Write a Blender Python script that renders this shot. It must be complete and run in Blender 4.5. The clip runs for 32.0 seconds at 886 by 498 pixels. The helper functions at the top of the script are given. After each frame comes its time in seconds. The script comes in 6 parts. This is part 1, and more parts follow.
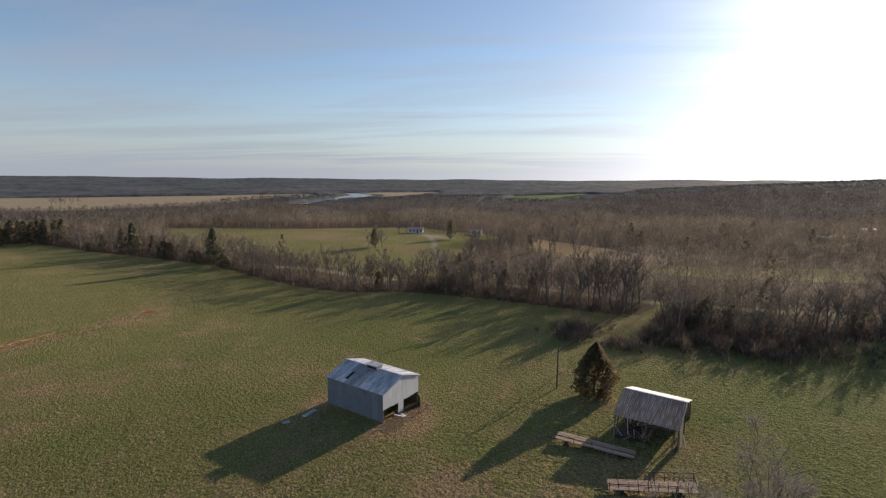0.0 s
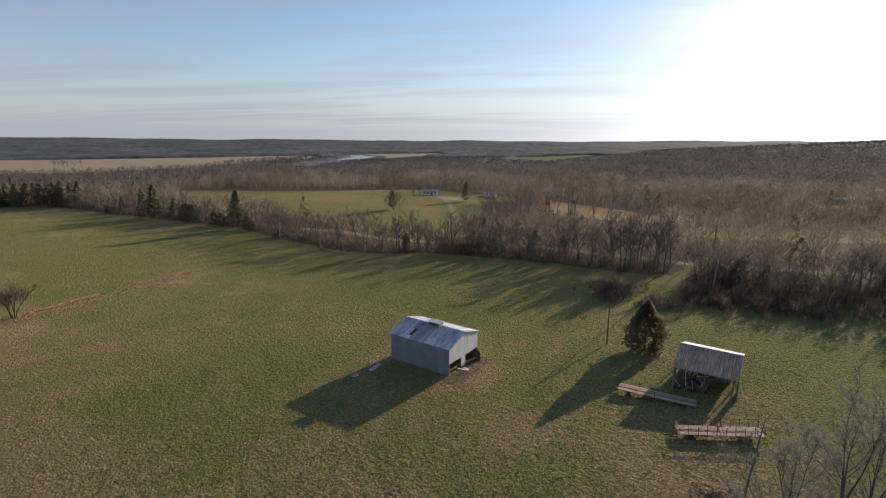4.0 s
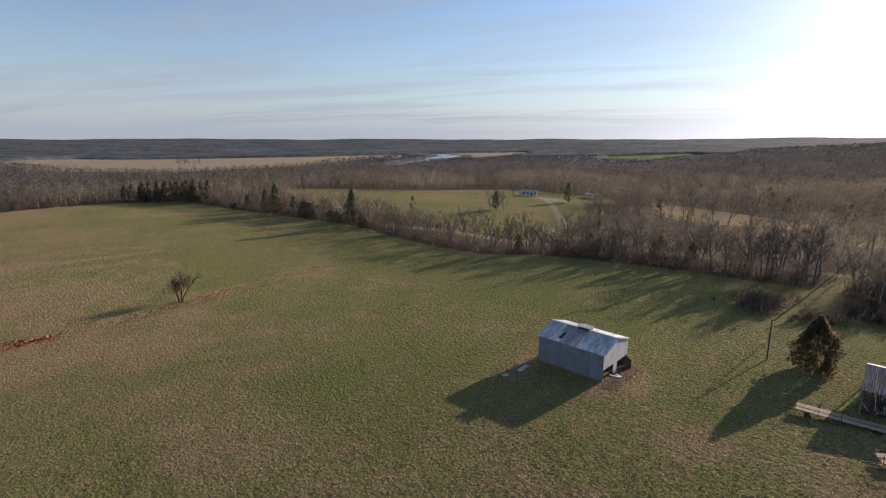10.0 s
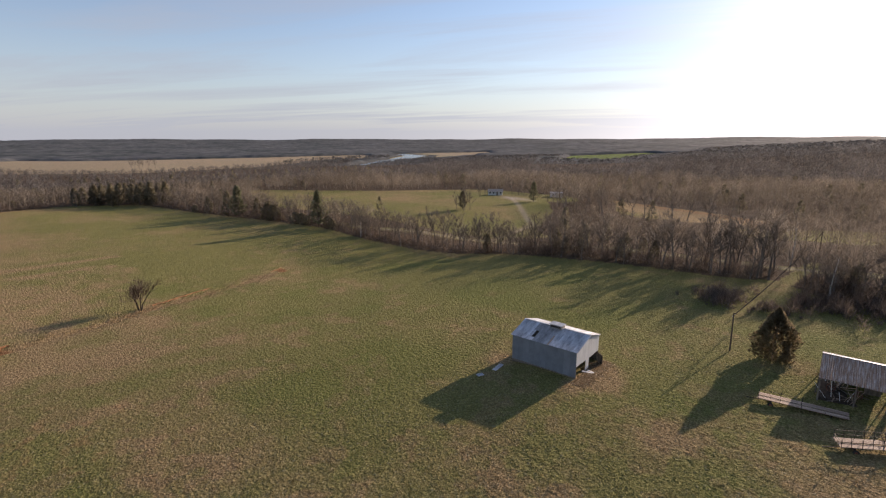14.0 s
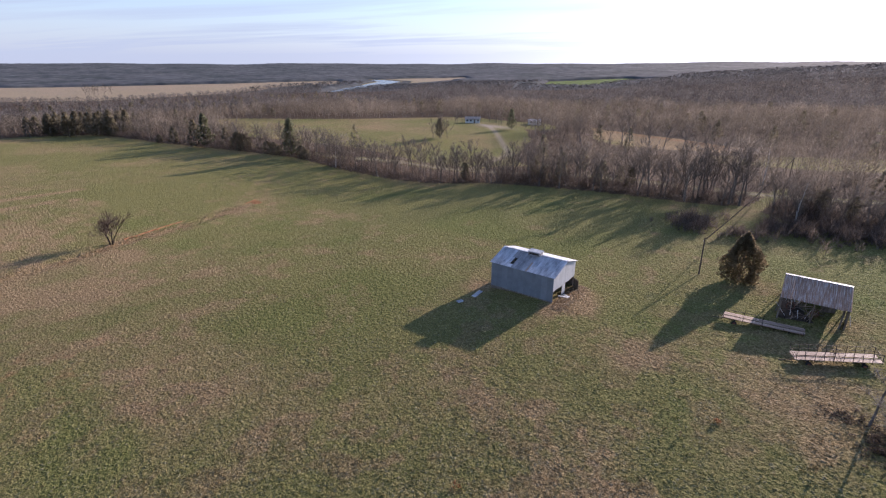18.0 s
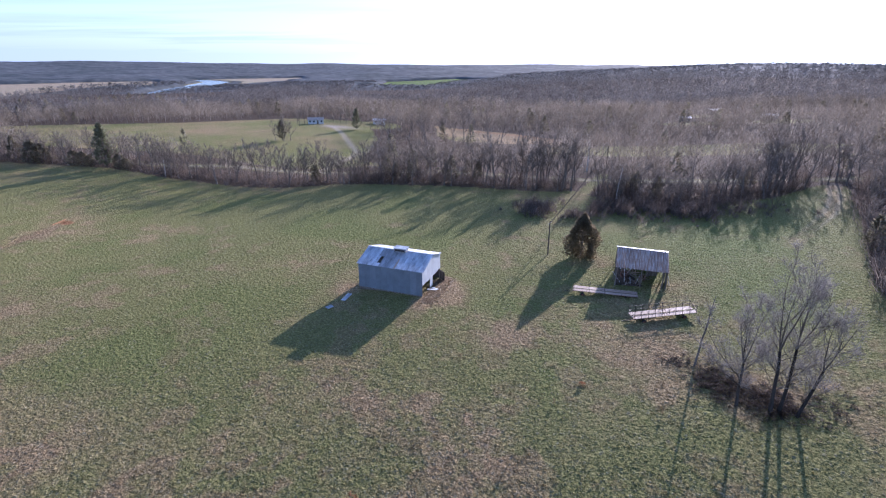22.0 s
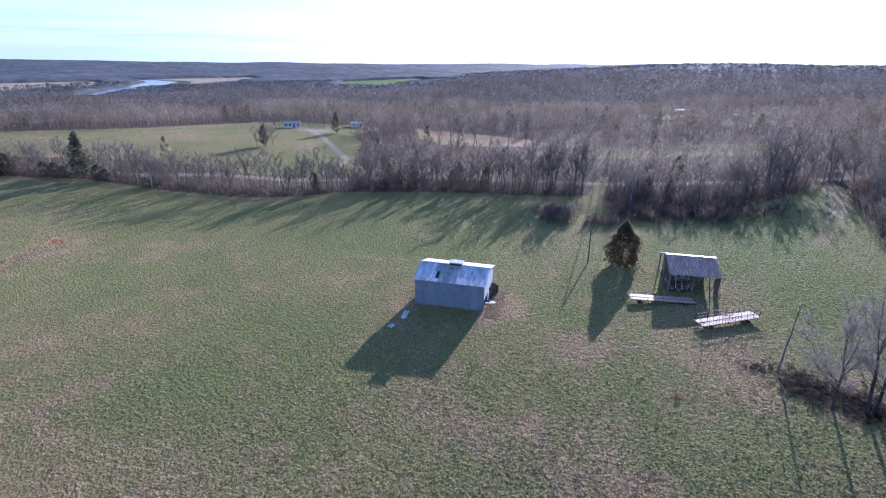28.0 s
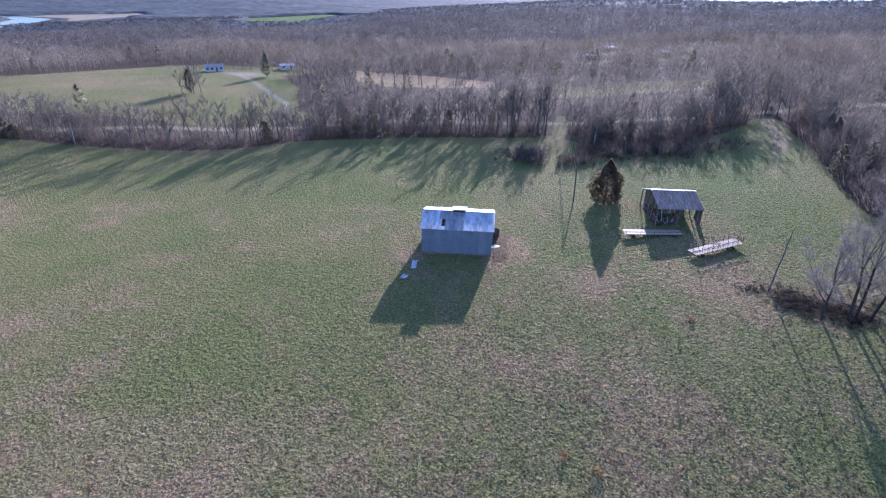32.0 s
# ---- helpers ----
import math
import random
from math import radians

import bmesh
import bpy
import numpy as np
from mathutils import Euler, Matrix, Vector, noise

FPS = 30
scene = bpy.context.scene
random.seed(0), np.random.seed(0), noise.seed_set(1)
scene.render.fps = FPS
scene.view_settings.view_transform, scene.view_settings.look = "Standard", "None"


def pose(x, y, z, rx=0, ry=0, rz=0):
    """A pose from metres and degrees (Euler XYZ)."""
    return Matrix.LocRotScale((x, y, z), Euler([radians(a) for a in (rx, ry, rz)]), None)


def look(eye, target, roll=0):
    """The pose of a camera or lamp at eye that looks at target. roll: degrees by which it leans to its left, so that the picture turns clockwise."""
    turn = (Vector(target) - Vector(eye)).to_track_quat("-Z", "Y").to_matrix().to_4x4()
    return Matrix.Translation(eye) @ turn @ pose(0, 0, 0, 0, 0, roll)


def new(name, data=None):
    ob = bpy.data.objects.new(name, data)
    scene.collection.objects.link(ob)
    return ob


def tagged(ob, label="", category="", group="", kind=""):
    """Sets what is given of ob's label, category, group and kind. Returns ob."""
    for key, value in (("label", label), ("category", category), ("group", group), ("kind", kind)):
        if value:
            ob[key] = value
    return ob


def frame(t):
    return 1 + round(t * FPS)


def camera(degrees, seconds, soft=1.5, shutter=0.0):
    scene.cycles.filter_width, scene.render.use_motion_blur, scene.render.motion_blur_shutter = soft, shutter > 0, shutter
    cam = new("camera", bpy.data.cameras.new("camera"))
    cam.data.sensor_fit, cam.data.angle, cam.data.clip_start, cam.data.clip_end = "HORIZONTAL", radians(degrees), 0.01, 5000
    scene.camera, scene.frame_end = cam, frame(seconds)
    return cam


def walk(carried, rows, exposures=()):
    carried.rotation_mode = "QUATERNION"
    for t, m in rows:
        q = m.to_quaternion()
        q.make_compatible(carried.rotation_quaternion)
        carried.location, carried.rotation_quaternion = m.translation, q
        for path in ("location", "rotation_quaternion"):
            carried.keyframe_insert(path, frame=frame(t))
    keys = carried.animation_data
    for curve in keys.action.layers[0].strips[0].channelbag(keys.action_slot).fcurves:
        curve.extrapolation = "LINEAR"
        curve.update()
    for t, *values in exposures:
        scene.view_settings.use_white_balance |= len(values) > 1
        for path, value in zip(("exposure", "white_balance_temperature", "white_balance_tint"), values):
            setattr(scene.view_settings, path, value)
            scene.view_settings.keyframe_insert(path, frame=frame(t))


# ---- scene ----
cam = camera(83.1, 32.0, soft=1.25)
METRES, EYE, TILT, LEAN, TURN = 52.0, 34.48, 0.617, -3.745, 40.6
ROWS = [
    (0.0, 0.0, 0.0, 0.0, -0.49, -8.57, 3.24),
    (0.5, -0.0205, -0.0043, 0.0029, -0.48, -10.47, 3.28),
    (1.0, -0.041, -0.0107, 0.0028, -0.49, -11.85, 3.26),
    (1.5, -0.0631, -0.0162, 0.0038, -0.51, -12.48, 3.28),
    (2.0, -0.0842, -0.021, 0.0058, -0.53, -12.75, 3.29),
    (2.5, -0.1059, -0.0262, 0.0073, -0.54, -12.85, 3.27),
    (3.0, -0.1274, -0.0308, 0.0099, -0.56, -12.9, 3.31),
    (3.5, -0.1483, -0.0357, 0.0125, -0.56, -12.9, 3.32),
    (5.5, -0.2385, -0.055, 0.0229, -0.57, -12.92, 3.22),
    (6.0, -0.2616, -0.0592, 0.0254, -0.57, -12.89, 3.21),
    (6.5, -0.2844, -0.0639, 0.0285, -0.57, -12.88, 3.24),
    (7.0, -0.304, -0.0666, 0.0313, -0.56, -12.91, 3.28),
    (7.5, -0.3187, -0.0692, 0.0334, -0.12, -12.9, 3.35),
    (8.0, -0.3313, -0.0739, 0.0369, 2.8, -12.74, 3.43),
    (8.5, -0.3429, -0.0777, 0.0404, 6.59, -12.58, 3.59),
    (9.0, -0.3567, -0.0813, 0.043, 7.99, -12.49, 3.69),
    (9.5, -0.3676, -0.0831, 0.045, 8.45, -12.49, 3.72),
    (10.0, -0.3727, -0.0834, 0.0466, 8.72, -12.47, 3.74),
    (10.5, -0.3778, -0.0837, 0.0478, 8.91, -12.49, 3.79),
    (11.0, -0.3827, -0.0841, 0.0487, 9.14, -12.46, 3.86),
    (11.5, -0.3854, -0.0837, 0.0504, 9.42, -12.47, 3.96),
    (12.0, -0.3864, -0.084, 0.0505, 9.71, -12.43, 3.96),
    (12.5, -0.3893, -0.0835, 0.0513, 9.38, -12.45, 3.96),
    (13.0, -0.3926, -0.0823, 0.0511, 7.55, -12.56, 3.9),
    (13.5, -0.3923, -0.0802, 0.0502, 5.16, -12.71, 3.86),
    (14.0, -0.3938, -0.0792, 0.0496, 4.65, -12.75, 3.83),
    (14.5, -0.395, -0.077, 0.0521, 4.34, -15.22, 3.89),
    (15.0, -0.3963, -0.0774, 0.0501, 4.14, -18.42, 3.92),
    (15.5, -0.3965, -0.0781, 0.0492, 4.05, -19.9, 3.92),
    (17.5, -0.4001, -0.0787, 0.0458, 3.38, -20.8, 3.85),
    (18.0, -0.4021, -0.0781, 0.0448, 1.9, -20.87, 3.74),
    (18.5, -0.4039, -0.0772, 0.0438, -1.1, -21.02, 3.58),
    (19.0, -0.4069, -0.0758, 0.0426, -4.92, -21.23, 3.36),
    (19.5, -0.4073, -0.0738, 0.0402, -8.82, -21.44, 3.18),
    (20.0, -0.4068, -0.0712, 0.0381, -12.35, -21.6, 2.99),
    (20.5, -0.4066, -0.0702, 0.0361, -14.56, -21.72, 2.88),
    (21.0, -0.4113, -0.0682, 0.036, -15.23, -21.79, 2.89),
    (21.5, -0.4213, -0.0656, 0.0363, -15.49, -21.82, 2.88),
    (22.0, -0.4346, -0.0618, 0.0372, -15.61, -21.83, 2.87),
    (22.5, -0.4514, -0.0571, 0.0381, -15.74, -21.85, 2.85),
    (23.0, -0.4704, -0.0508, 0.0394, -16.01, -21.87, 2.84),
    (23.5, -0.4918, -0.0435, 0.0405, -16.66, -21.89, 2.79),
    (24.0, -0.5157, -0.0328, 0.0426, -18.05, -21.95, 2.72),
    (24.5, -0.5391, -0.0218, 0.0444, -19.69, -22.06, 2.61),
    (26.5, -0.6303, 0.0235, 0.0545, -20.7, -22.16, 2.6),
    (27.0, -0.6538, 0.0358, 0.0638, -20.76, -22.19, 2.61),
    (27.5, -0.6773, 0.0479, 0.0749, -20.8, -22.18, 2.63),
    (28.0, -0.7006, 0.0601, 0.0853, -20.85, -22.21, 2.65),
    (28.5, -0.7267, 0.0727, 0.0914, -20.92, -22.2, 2.66),
    (29.0, -0.754, 0.086, 0.0938, -22.04, -22.22, 2.54),
    (29.5, -0.7784, 0.1011, 0.0958, -25.25, -22.77, 2.34),
    (30.0, -0.802, 0.1151, 0.0964, -28.18, -26.0, 2.21),
    (30.5, -0.8272, 0.1272, 0.0965, -29.14, -27.82, 2.18),
    (31.0, -0.8531, 0.1397, 0.0971, -29.57, -28.54, 2.16),
    (31.5, -0.8789, 0.1523, 0.0984, -29.82, -28.79, 2.14),
    (32.0, -0.9049, 0.165, 0.0999, -29.97, -28.89, 2.12),
]
EXPOSURES = [(0.0, 0.17, 6450, 15), (6.0, 0.29, 6400, 17), (9.0, 0.24, 6100, 16), (10.0, 0.27, 6300, 17), (11.0, 0.34, 6500, 18), (13.0, 0.41, 6750, 20), (15.5, 0.46, 6800, 23), (19.0, 0.89, 5400, 26), (20.0, 1.0, 5250, 26), (24.0, 1.12, 4750, 26), (29.0, 1.18, 4700, 27), (32.0, 1.22, 4650, 28)]
walk(cam, [(t, pose(0, 0, EYE, TILT, LEAN, TURN) @ pose(METRES * x, METRES * y, METRES * z, 90 + pitch, roll, yaw)) for t, x, y, z, yaw, pitch, roll in ROWS], EXPOSURES)

# ---- sky, sun and exposure ----
SUN_AZ, SUN_EL = 6.3, 18.8      # degrees: east of +y, above the horizon
sun_dir = Vector((math.sin(radians(SUN_AZ)) * math.cos(radians(SUN_EL)), math.cos(radians(SUN_AZ)) * math.cos(radians(SUN_EL)), math.sin(radians(SUN_EL))))


def make_world():
    w = bpy.data.worlds.new("sky")
    scene.world = w
    w.use_nodes = True
    nt = w.node_tree
    nt.nodes.clear()
    N, L = nt.nodes.new, nt.links.new
    out, bg = N("ShaderNodeOutputWorld"), N("ShaderNodeBackground")
    sky = N("ShaderNodeTexSky")
    sky.sky_type, sky.sun_disc = "NISHITA", False
    sky.sun_elevation, sky.sun_rotation = radians(SUN_EL), radians(SUN_AZ)
    sky.altitude, sky.air_density, sky.dust_density, sky.ozone_density = 150, 1.0, 0.25, 2.0
    co = N("ShaderNodeTexCoord")
    sep = N("ShaderNodeSeparateXYZ")
    L(co.outputs["Generated"], sep.inputs[0])

    def calc(op, a, b=None, c=None):
        n = N("ShaderNodeMath")
        n.operation = op
        for k, v in enumerate((a, b, c)):
            if v is None:
                continue
            if isinstance(v, (int, float)):
                n.inputs[k].default_value = v
            else:
                L(v, n.inputs[k])
        return n.outputs[0]
    # thin cirrus on a high flat sheet
    up = calc("MAXIMUM", calc("ADD", sep.outputs[2], 0.06), 0.02)
    px, py = calc("DIVIDE", sep.outputs[0], up), calc("DIVIDE", sep.outputs[1], up)
    flat = N("ShaderNodeCombineXYZ")
    L(px, flat.inputs[0]), L(py, flat.inputs[1])
    turn = N("ShaderNodeMapping")
    turn.vector_type = "TEXTURE"
    turn.inputs["Rotation"].default_value = (0, 0, radians(30))
    turn.inputs["Scale"].default_value = (7.0, 1.7, 1)
    L(flat.outputs[0], turn.inputs[0])
    n1 = N("ShaderNodeTexNoise")
    n1.inputs["Scale"].default_value, n1.inputs["Detail"].default_value, n1.inputs["Roughness"].default_value = 1.2, 7, 0.6
    n1.inputs["Distortion"].default_value = 0.5
    L(turn.outputs[0], n1.inputs["Vector"])
    n2 = N("ShaderNodeTexNoise")
    n2.inputs["Scale"].default_value, n2.inputs["Detail"].default_value = 0.35, 3
    L(flat.outputs[0], n2.inputs["Vector"])
    cloud = calc("MULTIPLY", calc("SUBTRACT", n1.outputs[0], 0.47), 3.4)
    cloud = calc("MULTIPLY", cloud, calc("ADD", n2.outputs[0], 0.35))
    # long level streaks
    long = N("ShaderNodeMapping")
    long.inputs["Scale"].default_value = (0.9, 0.9, 10)
    L(co.outputs["Generated"], long.inputs[0])
    n3 = N("ShaderNodeTexNoise")
    n3.inputs["Scale"].default_value, n3.inputs["Detail"].default_value, n3.inputs["Roughness"].default_value = 1.7, 6, 0.55
    n3.inputs["Distortion"].default_value = 0.35
    L(long.outputs[0], n3.inputs["Vector"])
    streak = calc("MULTIPLY", calc("MAXIMUM", calc("SUBTRACT", n3.outputs[0], 0.47), 0.0), 0.5)
    streak = calc("MULTIPLY", streak, calc("MAXIMUM", calc("SUBTRACT", 1.0, calc("MULTIPLY", calc("ABSOLUTE", calc("SUBTRACT", sep.outputs[2], 0.17)), 5.5)), 0.0))
    cloud = calc("ADD", cloud, streak)
    # more veil low down and towards the sun
    dot = N("ShaderNodeVectorMath")
    dot.operation = "DOT_PRODUCT"
    L(co.outputs["Generated"], dot.inputs[0])
    dot.inputs[1].default_value = sun_dir
    near = calc("POWER", calc("MAXIMUM", dot.outputs["Value"], 0.0), 13.0)
    low = calc("POWER", calc("SUBTRACT", 1.0, calc("MAXIMUM", sep.outputs[2], 0.0)), 10.0)
    cloud = calc("MULTIPLY", calc("MAXIMUM", cloud, 0.0), calc("SUBTRACT", 1.0, calc("MULTIPLY", low, 0.75)))
    cloud = calc("ADD", calc("ADD", cloud, calc("MULTIPLY", near, 0.36)), calc("MULTIPLY", low, 1.05))
    amount = calc("MINIMUM", calc("MAXIMUM", cloud, 0.0), 0.92)
    # the lit veil: brighter and whiter towards the sun
    glow = calc("ADD", calc("MULTIPLY", near, CLOUD_NEAR), calc("MULTIPLY", calc("POWER", calc("MAXIMUM", dot.outputs["Value"], 0.0), 60.0), CLOUD_CORE))
    glow = calc("ADD", glow, calc("MULTIPLY", calc("MULTIPLY", calc("POWER", calc("MAXIMUM", dot.outputs["Value"], 0.0), 4.0), low), CLOUD_LOW))
    tint = N("ShaderNodeCombineColor")
    for k, share in enumerate((0.87, 1.0, 1.15)):
        L(calc("ADD", glow, CLOUD_BASE * share), tint.inputs[k])
    mix = N("ShaderNodeMix")
    mix.data_type = "RGBA"
    L(amount, mix.inputs["Factor"])
    L(sky.outputs[0], mix.inputs["A"]), L(tint.outputs[0], mix.inputs["B"])
    L(mix.outputs["Result"], bg.inputs[0])
    bg.inputs[1].default_value = SKY_STRENGTH
    L(bg.outputs[0], out.inputs[0])


SKY_STRENGTH, CLOUD_BASE, CLOUD_NEAR, CLOUD_CORE, CLOUD_LOW = 0.115, 3.2, 12.0, 32.0, 5.0
make_world()
sun = bpy.data.lights.new("sun", "SUN")
sun.energy, sun.angle, sun.color = 5.0, radians(0.55), (1.0, 0.835, 0.64)
sun_lamp = new("sun", sun)
sun_lamp.matrix_world = look(Vector((0, 0, 60)) + sun_dir * 50, (0, 0, 60))


# ---- materials ----
def material(name, rough=0.9, metal=0.0, spec=0.2):
    m = bpy.data.materials.new(name)
    m.use_nodes = True
    nt = m.node_tree
    b = nt.nodes["Principled BSDF"]
    b.inputs["Roughness"].default_value, b.inputs["Metallic"].default_value = rough, metal
    b.inputs["Specular IOR Level"].default_value = spec
    return m, nt, b


def noise_node(nt, scale, detail=4, rough=0.55, vec=None, stretch=None):
    n = nt.nodes.new("ShaderNodeTexNoise")
    n.inputs["Scale"].default_value, n.inputs["Detail"].default_value, n.inputs["Roughness"].default_value = scale, detail, rough
    if vec is None:
        vec = nt.nodes.new("ShaderNodeTexCoord").outputs["Object"]
    if stretch:
        mp = nt.nodes.new("ShaderNodeMapping")
        mp.inputs["Scale"].default_value = stretch
        nt.links.new(vec, mp.inputs[0])
        vec = mp.outputs[0]
    nt.links.new(vec, n.inputs["Vector"])
    return n.outputs[0]


def ramp(nt, fac, stops):
    r = nt.nodes.new("ShaderNodeValToRGB")
    while len(r.color_ramp.elements) < len(stops):
        r.color_ramp.elements.new(0.5)
    for e, (p, c) in zip(r.color_ramp.elements, stops):
        e.position, e.color = p, (*c, 1)
    nt.links.new(fac, r.inputs[0])
    return r.outputs[0]


def blend(nt, fac, a, b, mode="MIX"):
    n = nt.nodes.new("ShaderNodeMix")
    n.data_type, n.blend_type = "RGBA", mode
    for key, v in (("Factor", fac), ("A", a), ("B", b)):
        if isinstance(v, (int, float)):
            n.inputs[key].default_value = v
        elif isinstance(v, tuple):
            n.inputs[key].default_value = (*v, 1)
        else:
            nt.links.new(v, n.inputs[key])
    return n.outputs["Result"]


def bump(nt, b, h, strength=0.4, dist=0.05):
    n = nt.nodes.new("ShaderNodeBump")
    n.inputs["Strength"].default_value, n.inputs["Distance"].default_value = strength, dist
    nt.links.new(h, n.inputs["Height"])
    nt.links.new(n.outputs[0], b.inputs["Normal"])


def plain(name, dark, light, scale=3.0, rough=0.85, metal=0.0, stretch=None, bumpy=0.2, dist=0.01, vary=0.25, spec=0.2):
    """Two tones of one surface, mottled at two scales, with a small change of tone from piece to piece."""
    m, nt, b = material(name, rough, metal, spec)
    info = nt.nodes.new("ShaderNodeObjectInfo")
    shift = nt.nodes.new("ShaderNodeVectorMath")
    shift.operation = "MULTIPLY_ADD"
    shift.inputs[1].default_value = (31.7, 17.3, 23.9)
    nt.links.new(info.outputs["Random"], shift.inputs[0])
    nt.links.new(nt.nodes.new("ShaderNodeTexCoord").outputs["Object"], shift.inputs[2])
    f = noise_node(nt, scale, 6, 0.6, shift.outputs[0], stretch)
    g = noise_node(nt, scale * 7, 3, 0.6, shift.outputs[0], stretch)
    both = nt.nodes.new("ShaderNodeMath")
    both.operation = "MULTIPLY_ADD"
    nt.links.new(g, both.inputs[0])
    both.inputs[1].default_value = 0.35
    nt.links.new(f, both.inputs[2])
    c = ramp(nt, both.outputs[0], [(0.42, dark), (0.85, light)])
    tone = nt.nodes.new("ShaderNodeMapRange")
    nt.links.new(info.outputs["Random"], tone.inputs[0])
    tone.inputs[3].default_value, tone.inputs[4].default_value = 1 - vary, 1 + vary
    hsv = nt.nodes.new("ShaderNodeHueSaturation")
    nt.links.new(tone.outputs[0], hsv.inputs["Value"])
    nt.links.new(c, hsv.inputs["Color"])
    nt.links.new(hsv.outputs[0], b.inputs["Base Color"])
    bump(nt, b, g, bumpy, dist)
    return m


def thin(nt, b, color, share=0.5):
    """Thin blades and leaves: they scatter the light back and let as much of it through."""
    d, t, mix = nt.nodes.new("ShaderNodeBsdfDiffuse"), nt.nodes.new("ShaderNodeBsdfTranslucent"), nt.nodes.new("ShaderNodeMixShader")
    nt.links.new(color, d.inputs[0]), nt.links.new(color, t.inputs[0])
    mix.inputs[0].default_value = share
    nt.links.new(d.outputs[0], mix.inputs[1]), nt.links.new(t.outputs[0], mix.inputs[2])
    out = next(n for n in nt.nodes if n.type == "OUTPUT_MATERIAL")
    nt.links.new(mix.outputs[0], out.inputs[0])
    nt.nodes.remove(b)


def islands(name, stops, rough=0.9, vary=0.3, by_tree=False, share=0.5):
    """For joined masses: each loose piece takes its own tone from the ramp; broad patches shift it."""
    m, nt, b = material(name, rough, 0, 0.1)
    geo = nt.nodes.new("ShaderNodeNewGeometry")
    pick = geo.outputs["Random Per Island"]
    if by_tree:
        at = nt.nodes.new("ShaderNodeAttribute")
        at.attribute_name = "tone"
        mixed = nt.nodes.new("ShaderNodeMath")
        mixed.operation = "MULTIPLY_ADD"
        nt.links.new(pick, mixed.inputs[0])
        mixed.inputs[1].default_value = 0.22
        nt.links.new(at.outputs["Fac"], mixed.inputs[2])
        pick = mixed.outputs[0]
    c = ramp(nt, pick, stops)
    big = noise_node(nt, 0.02, 4, 0.6)
    tone = nt.nodes.new("ShaderNodeMapRange")
    nt.links.new(big, tone.inputs[0])
    tone.inputs[1].default_value, tone.inputs[2].default_value = 0.3, 0.7
    tone.inputs[3].default_value, tone.inputs[4].default_value = 1 - vary, 1 + vary
    hsv = nt.nodes.new("ShaderNodeHueSaturation")
    nt.links.new(tone.outputs[0], hsv.inputs["Value"])
    nt.links.new(c, hsv.inputs["Color"])
    thin(nt, b, hsv.outputs[0], share)
    return m


